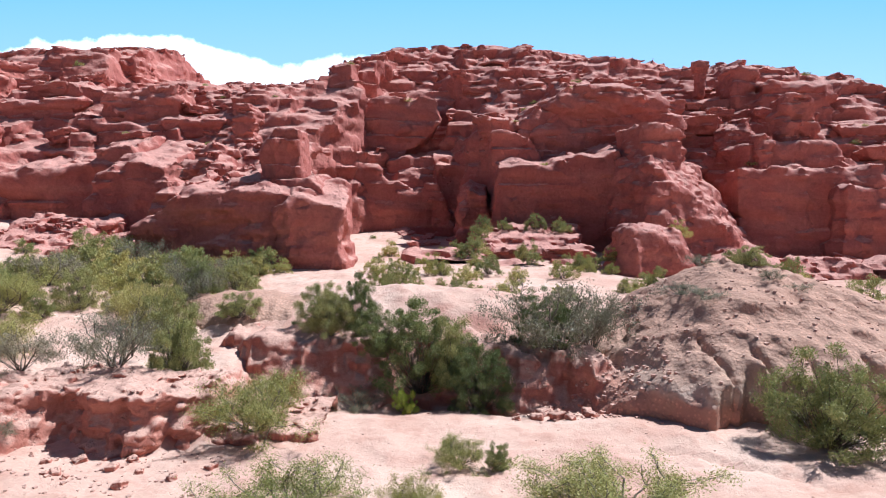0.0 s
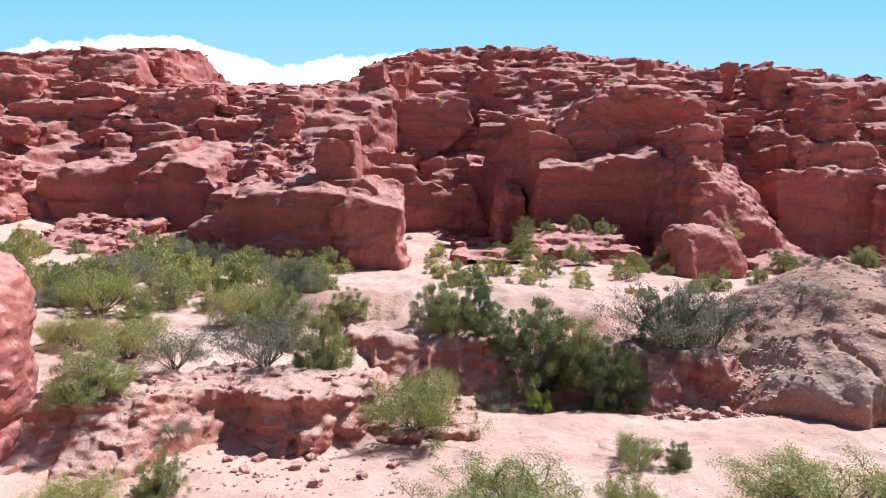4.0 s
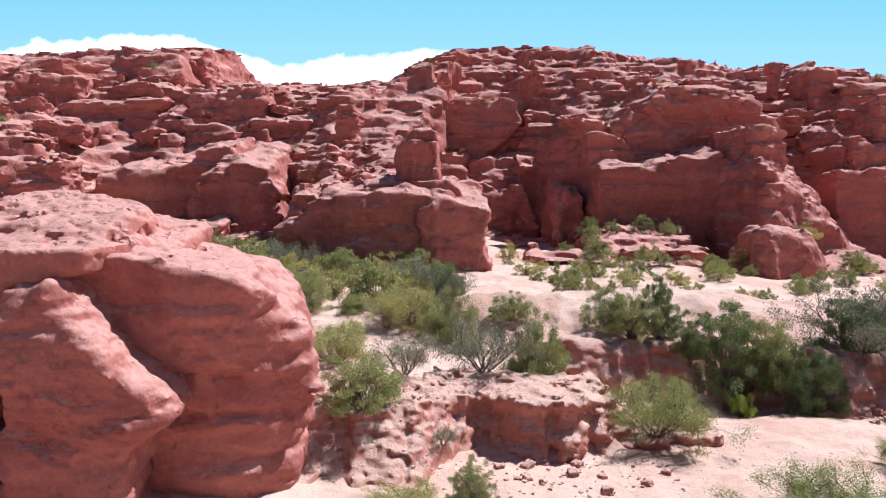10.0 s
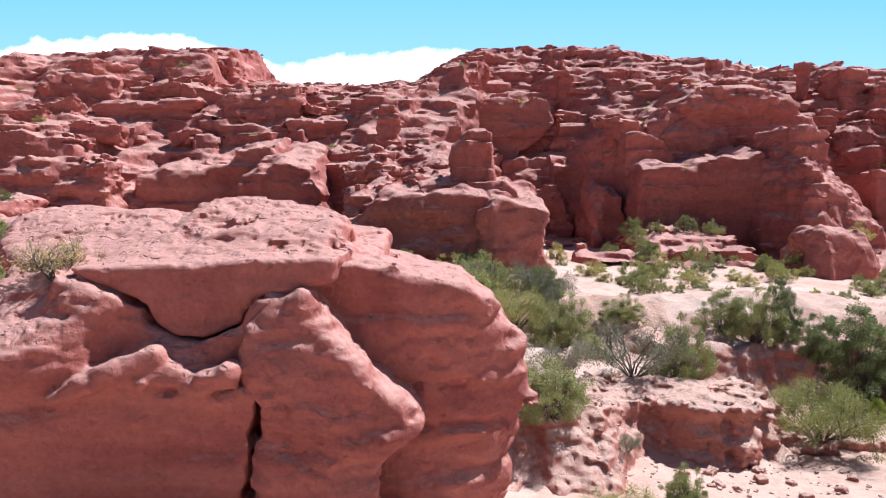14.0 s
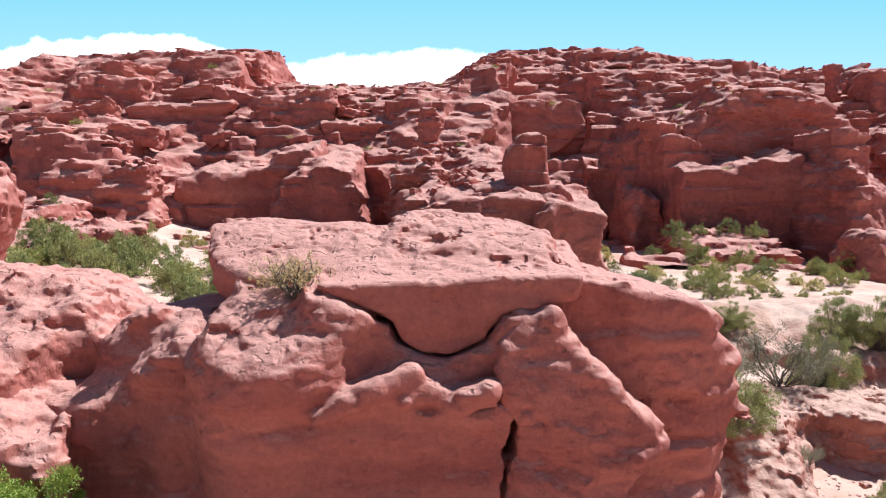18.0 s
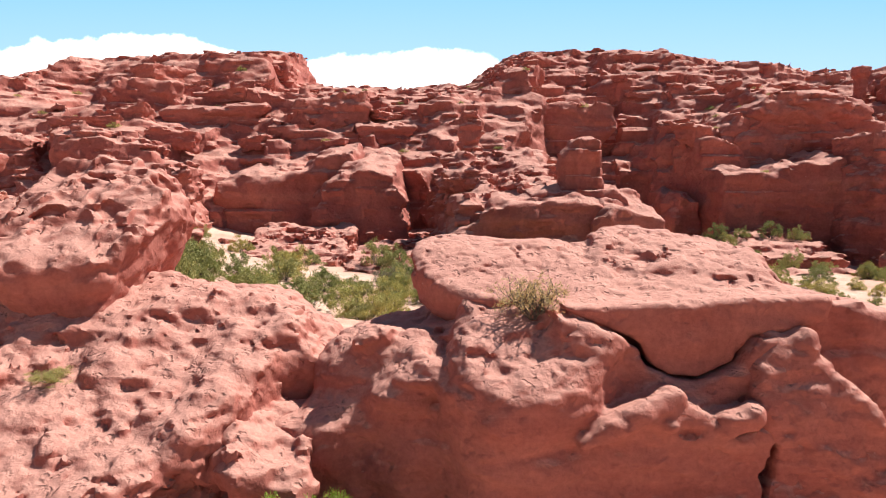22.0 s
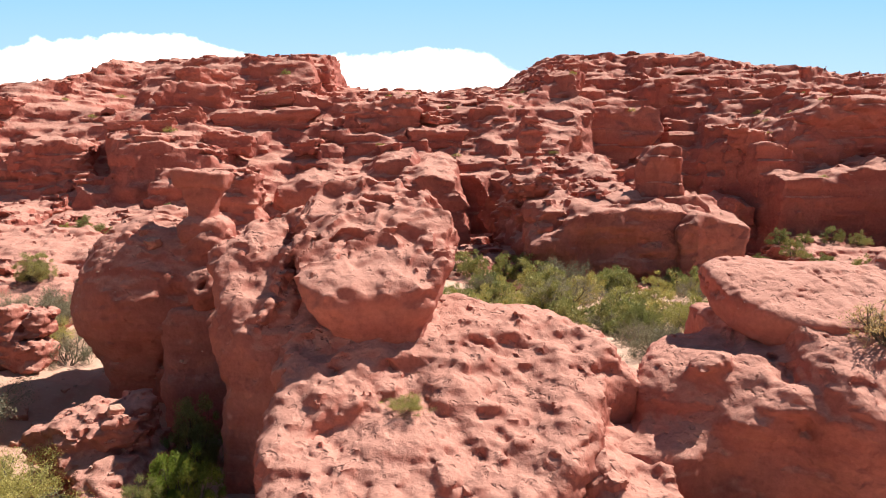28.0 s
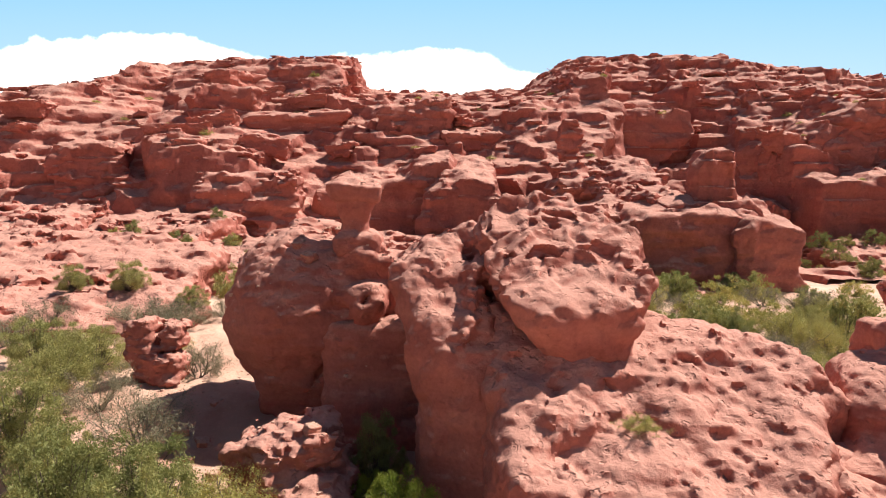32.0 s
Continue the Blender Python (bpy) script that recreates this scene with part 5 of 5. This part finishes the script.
bpy.context.view_layer.update()
ground_heights = top_at
gravel(320, -13, 14, 13.5, 24, 0.045, "gravel", "scattered small stones on the wash sand")
gravel(380, -13.6, -6, 13, 18.4, 0.07, "gravel", "broken lumps of red earth below the bank")
gravel(320, 3, 8, 21.5, 24.5, 0.11, "gravel", "heap of rubble by the gully bushes")
gravel(700, -56, -40, 13, 27, 0.08, "gravel", "scattered small stones among shrubs")
gravel(500, 6, 19, 20.5, 30, 0.09, "gravel", "stones weathered out of the gravel hill")
for k in range(56):
    x, y = pick.choice(((pick.uniform(-13.2, -6), pick.uniform(14, 18)), (pick.uniform(2.4, 5.6), pick.uniform(21.5, 24)), (pick.uniform(-52, -41), pick.uniform(13, 24))))
    ob = new("stone", stone_kinds[pick.randrange(6)])
    s = pick.uniform(0.18, 0.55)
    ob.matrix_world = pose(x, y, top_at(x, y) + 0.06 * s, pick.uniform(-20, 20), pick.uniform(-20, 20), pick.uniform(0, 360)) @ Matrix.Diagonal((s, s, s, 1))
    tagged(ob, "loose rough stone lying on the sand", "stone", "loose stones")


# ---- shrubs ----
def tube(points, radii, n=3):
    pts, quads = [], []
    for i, (p, r) in enumerate(zip(points, radii)):
        for k in range(n):
            a = 2 * math.pi * k / n
            pts.append((p[0] + r * math.cos(a), p[1] + r * math.sin(a), p[2]))
        if i:
            for k in range(n):
                quads.append(((i - 1) * n + k, (i - 1) * n + (k + 1) % n, i * n + (k + 1) % n, i * n + k))
    return pts, quads


def shrub(kind_seed, wide, tall, stems, leaves, leaf, mat, label, spread=1.0, clump=0.16):
    """A many-stemmed desert shrub: bare forking stems and loose sprays of small leaves."""
    r = np.random.default_rng(kind_seed)
    pts, quads, tips = [], [], []

    def limb(p0, direction, length, rad, depth):
        p, d = np.array(p0, float), np.array(direction, float)
        line = [p.copy()]
        for _ in range(4):
            d = d + r.normal(0, 0.22, 3) + np.array((0, 0, 0.05))
            d /= np.linalg.norm(d)
            p = p + d * length / 4
            line.append(p.copy())
        q, f = tube(line, np.linspace(rad, rad * 0.45, 5))
        base = len(pts)
        pts.extend(q)
        quads.extend([[base + k for k in t] for t in f])
        tips.extend(line[2:] if depth else line[3:])
        if depth < 2:
            for j in range(3 if depth == 0 else 2):
                at = line[2 + (j % 3)]
                limb(at, d + r.normal(0, 0.55, 3), length * 0.55, rad * 0.5, depth + 1)

    for s in range(stems):
        a = 2 * math.pi * (s + r.random()) / stems
        lean = spread * (0.35 + 0.75 * r.random())
        limb((0.08 * math.cos(a), 0.08 * math.sin(a), 0), (math.cos(a) * lean, math.sin(a) * lean, 1.0), tall * (0.55 + 0.25 * r.random()), 0.018 + 0.006 * tall, 0)
    pts, tips = np.array(pts), np.array(tips)
    sc = np.array((wide / 2 / np.percentile(np.abs(tips[:, :2]), 93), wide / 2 / np.percentile(np.abs(tips[:, :2]), 93), tall / tips[:, 2].max()))
    pts, tips = pts * sc, tips * sc
    c = tips[r.integers(0, len(tips), leaves)] + r.normal(0, clump * (0.5 + 0.25 * tall), (leaves, 3))
    c[:, 2] = np.maximum(c[:, 2], 0.06)
    a = r.normal(0, 1, (leaves, 3))
    a[:, 2] = np.abs(a[:, 2]) + 0.3
    a /= np.linalg.norm(a, axis=1)[:, None]
    b = np.cross(a, r.normal(0, 1, (leaves, 3)))
    b /= np.linalg.norm(b, axis=1)[:, None]
    size = leaf * (0.6 + 0.8 * r.random((leaves, 1)))
    lv = np.stack([c - a * size - b * size * 0.3, c - a * size + b * size * 0.3, c + a * size], 1).reshape(-1, 3)
    base = thing("shrub", (0, 0, 0), label, "shrub")
    for n, me in (("stem", mesh_of("stem", pts, np.array(quads), TWIG)), ("foliage", mesh_of("foliage", lv, np.arange(leaves * 3).reshape(-1, 3), mat, False))):
        new(n, me).parent = base
    return base


def bush(kind_seed, wide, tall, clumps, per, leaf, mat, label, rough=0.22, size=0.13):
    """A leafy desert bush: thin stems fanning out to many clumps of small leaves, with gaps between them."""
    r = np.random.default_rng(kind_seed)
    pts, quads, lv = [], [], []
    lumps = r.random(12)
    for k in range(clumps):
        az, el = 2 * math.pi * r.random(), math.asin(r.uniform(-0.05, 1.0))
        env = (0.5 + 0.5 * r.random() ** 0.45) * (1 + rough * (2 * lumps[int(az * 12 / 6.2832) % 12] - 1) + rough * 0.7 * r.normal())
        env = min(env, 1.1)
        c = np.array((math.cos(az) * math.cos(el) * wide / 2 * env, math.sin(az) * math.cos(el) * wide / 2 * env, tall * (0.13 + 0.82 * max(math.sin(el), 0) * env)))
        foot = np.array((0.06 * wide * math.cos(az), 0.06 * wide * math.sin(az), 0.0))
        mid = foot * 0.5 + c * 0.5 + r.normal(0, 0.05 * wide, 3)
        q, f = tube([foot, mid, c], (0.016, 0.011, 0.005))
        base = len(pts)
        pts.extend(q)
        quads.extend([[base + i for i in t] for t in f])
        cr = wide * size * r.uniform(0.55, 1.15)
        v = r.normal(0, 1, (per, 3))
        v /= np.linalg.norm(v, axis=1)[:, None]
        p = c + v * cr * (0.35 + 0.75 * r.random((per, 1))) * np.array((1, 1, 0.72))
        p[:, 2] = np.maximum(p[:, 2], 0.03)
        a = v * 0.8 + r.normal(0, 0.7, (per, 3)) + np.array((0, 0, 0.25))
        a /= np.linalg.norm(a, axis=1)[:, None]
        b = np.cross(a, r.normal(0, 1, (per, 3)))
        b /= np.linalg.norm(b, axis=1)[:, None]
        s = leaf * (0.6 + 0.8 * r.random((per, 1)))
        lv.append(np.stack([p - a * s - b * s * 0.42, p - a * s + b * s * 0.42, p + a * s], 1).reshape(-1, 3))
    lv, pts = np.concatenate(lv), np.array(pts)
    reach = wide / 2 / np.percentile(np.hypot(lv[:, 0], lv[:, 1]), 98)
    fit = np.array((reach, reach, tall / np.percentile(lv[:, 2], 99)))
    lv, pts = lv * fit, pts * fit
    base = thing("shrub", (0, 0, 0), label, "shrub")
    for n, me in (("stem", mesh_of("stem", pts, np.array(quads), TWIG)), ("foliage", mesh_of("foliage", lv, np.arange(len(lv)).reshape(-1, 3), mat, False))):
        new(n, me).parent = base
    return base


G1 = "green scrub on the sand"
near_green = [bush(11 + k, 2.2, 1.5, 120, 300, 0.021, LEAF_GREEN, "loose green desert shrub with thin stems", 0.28, 0.10) for k in range(3)]
near_olive = [shrub(21 + k, 2.2, 1.35, 24, 30000, 0.024, LEAF_OLIVE, "olive broom-like desert shrub on sand", 1.3, 0.10) for k in range(2)]
near_grey = [shrub(31 + k, 2.2, 1.4, 15, 10000, 0.028, LEAF_GREY, "half-dry greyish thorn shrub with bare twigs", 1.2, 0.10) for k in range(2)]
big_dark = [bush(41 + k, 3.0, 2.6, 150, 330, 0.027, LEAF_DARK, "dense dark green bush beside the gully", 0.32, 0.095) for k in range(3)]
bright = bush(51, 2.0, 1.2, 85, 240, 0.025, LEAF_BRIGHT, "fresh yellow-green shrub at the rock foot", 0.25, 0.11)
far_green = [bush(61 + k, 2.0, 1.3, 46, 80, 0.05, LEAF_GREEN, "green desert shrub on the valley floor", 0.3, 0.14) for k in range(4)]
far_olive = [bush(71 + k, 2.0, 1.1, 40, 76, 0.048, LEAF_OLIVE, "olive desert shrub on the valley floor", 0.3, 0.14) for k in range(3)]
LEAF_STRAW = leaf_material("leaf_straw", (0.46, 0.345, 0.13), (0.68, 0.52, 0.23))
tuft = shrub(81, 0.95, 0.85, 30, 2200, 0.026, LEAF_STRAW, "dry straw-coloured tuft growing from the rock", 0.7, 0.05)
protos = [*near_green, *near_olive, *near_grey, *big_dark, bright, *far_green, *far_olive, tuft]
spin = random.Random(3)
moves = []


def plant(proto, x, y, wide, tall, base_w=2.2, base_h=1.4, group="", z=None):
    moves.append((proto, x, y, wide / base_w, tall / base_h, group, z))


# single bushes near the camera's way
plant(near_olive[0], -5.8, 19.6, 3.0, 1.75, 2.2, 1.35)
plant(big_dark[0], -0.9, 25.2, 4.0, 3.6, 3.0, 2.6)
plant(big_dark[1], 1.3, 23.9, 2.7, 2.7, 3.0, 2.6)
plant(near_green[2], -5.3, 27.6, 2.3, 1.7)
plant(big_dark[0], -3.4, 26.6, 1.8, 2.6, 3.0, 2.6)
plant(near_grey[0], 4.6, 25.6, 4.3, 2.8)
plant(big_dark[1], 4.0, 25.8, 2.6, 2.3, 3.0, 2.6)
plant(near_grey[1], 6.0, 26.0, 2.6, 2.4)
plant(big_dark[2], -2.6, 25.4, 2.2, 1.9, 3.0, 2.6)
plant(near_green[1], -4.6, 26.2, 2.4, 1.9)
plant(near_green[0], 0.4, 24.6, 2.2, 2.4)
plant(bright, -1.4, 23.3, 1.0, 0.9, 2.0, 1.2)
plant(near_green[1], 11.6, 19.0, 4.2, 2.7)
plant(near_olive[1], -3.5, 14.2, 3.0, 1.25, 2.2, 1.35)
plant(near_olive[0], 4.0, 14.0, 3.7, 1.4, 2.2, 1.35)
plant(near_olive[1], -0.7, 14.3, 1.4, 1.1, 2.2, 1.35)
plant(near_olive[0], 0.4, 17.4, 1.3, 0.8, 2.2, 1.35)
plant(near_green[0], 1.5, 17.2, 0.8, 0.7)
plant(near_grey[0], -11.0, 21.6, 2.8, 1.9)
plant(near_green[1], -9.2, 22.2, 2.4, 2.3)
plant(near_green[0], -14.6, 17.3, 2.7, 1.3)
plant(near_green[1], -11.7, 15.0, 1.3, 1.1)
plant(near_grey[1], -13.6, 20.6, 2.2, 1.4)
plant(near_grey[0], -3.2, 23.4, 1.6, 0.9)
plant(near_olive[0], -16.2, 23.0, 2.6, 1.5, 2.2, 1.35)
plant(bright, -29.9, 11.5, 2.3, 1.5, 2.0, 1.2, z=0.6)
plant(near_green[0], -41.3, 17.4, 1.7, 1.9)
plant(bright, -41.5, 16.6, 1.0, 1.0, 2.0, 1.2)
plant(bright, -40.5, 14.6, 1.7, 1.5, 2.0, 1.2)
plant(near_green[1], -41.2, 14.0, 1.4, 1.2)
plant(near_green[0], -46.6, 15.4, 2.8, 1.9)
plant(near_olive[1], -44.7, 14.4, 2.4, 1.5, 2.2, 1.35)
plant(near_green[0], -48.6, 15.6, 2.2, 1.7, 2.2, 1.35)
plant(near_green[1], -45.6, 13.4, 3.0, 2.2)
plant(near_green[0], -47.6, 13.8, 3.0, 2.3, 2.2, 1.35)
plant(near_green[0], -50.2, 16.8, 2.8, 2.1)
plant(near_grey[1], -43.2, 13.0, 2.2, 1.5)
plant(near_grey[0], -48.0, 18.6, 2.4, 1.6)
plant(near_green[1], -52.2, 22.0, 2.8, 1.8)
plant(near_green[0], -54.6, 25.0, 2.6, 1.6)
plant(near_olive[1], -50.8, 26.6, 2.2, 1.3, 2.2, 1.35)
plant(near_grey[1], -50.0, 20.4, 2.0, 1.4)
plant(tuft, -25.5, 13.7, 1.25, 0.95, 0.95, 0.85)
plant(tuft, -35.5, 10.9, 0.5, 0.35, 0.95, 0.85)
plant(tuft, -35.1, 10.8, 0.4, 0.3, 0.95, 0.85)
plant(near_olive[0], -35.5, 13.8, 0.7, 0.3, 2.2, 1.35)
plant(near_grey[0], 9.6, 26.0, 1.7, 0.5)
plant(near_grey[1], 10.1, 24.8, 1.4, 0.4)
plant(near_grey[0], 12.9, 25.4, 0.9, 0.45)
plant(near_grey[1], 13.8, 25.0, 1.0, 0.35)
plant(near_green[0], 13.3, 27.8, 1.5, 0.8)
plant(near_grey[0], 11.2, 28.0, 1.1, 0.6)
plant(near_grey[1], -12.4, 17.4, 0.9, 0.55)
plant(near_olive[1], -13.2, 14.2, 1.6, 0.8, 2.2, 1.35)


def belt(count, x0, x1, y0, y1, protos_, w0, w1, group, ratio=0.62):
    for _ in range(count):
        w = spin.uniform(w0, w1)
        plant(spin.choice(protos_), spin.uniform(x0, x1), spin.uniform(y0, y1), w, w * ratio * spin.uniform(0.8, 1.2), 2.0, 1.2, group)


belt(44, -34, -12, 36, 53, far_green + far_olive + near_grey, 1.8, 3.6, G1)
belt(26, -26, -9, 24, 36, near_green + near_grey + near_olive, 1.4, 2.8, G1)
belt(34, -7, 16, 46, 74, far_green + far_olive, 1.2, 3.0, G1)
belt(26, -6, 14, 36, 48, far_olive + far_green, 0.7, 1.6, G1)
belt(20, 12, 34, 44, 66, far_green + far_olive, 1.6, 3.2, G1)
belt(60, -52, -24, 34, 60, far_green + far_olive, 1.8, 3.6, G1)
belt(26, -70, -46, 40, 66, far_green + far_olive, 1.4, 3.0, G1)
belt(12, -58, -48, 24, 34, near_green + near_grey, 1.4, 2.6, G1)
belt(46, -100, 60, 78, 112, far_olive, 0.8, 1.8, "tufts on the cliff slope", 0.4)
bpy.context.view_layer.update()
spot_z = [top_at(m[1], m[2]) if m[6] is None else m[6] for m in moves]
for (proto, x, y, sw, sh, grp, _), z in zip(moves, spot_z):
    ob = copy_thing(proto, pose(x, y, z - 0.05, 0, 0, spin.uniform(0, 360)) @ Matrix.Diagonal((sw, sw, sh, 1)))
    ob.matrix_basis = pose(x, y, z - 0.05, 0, 0, spin.uniform(0, 360)) @ Matrix.Diagonal((sw, sw, sh, 1))
    if grp:
        ob["group"] = grp
for p in protos:
    for o in (*p.children_recursive, p):
        bpy.data.objects.remove(o)
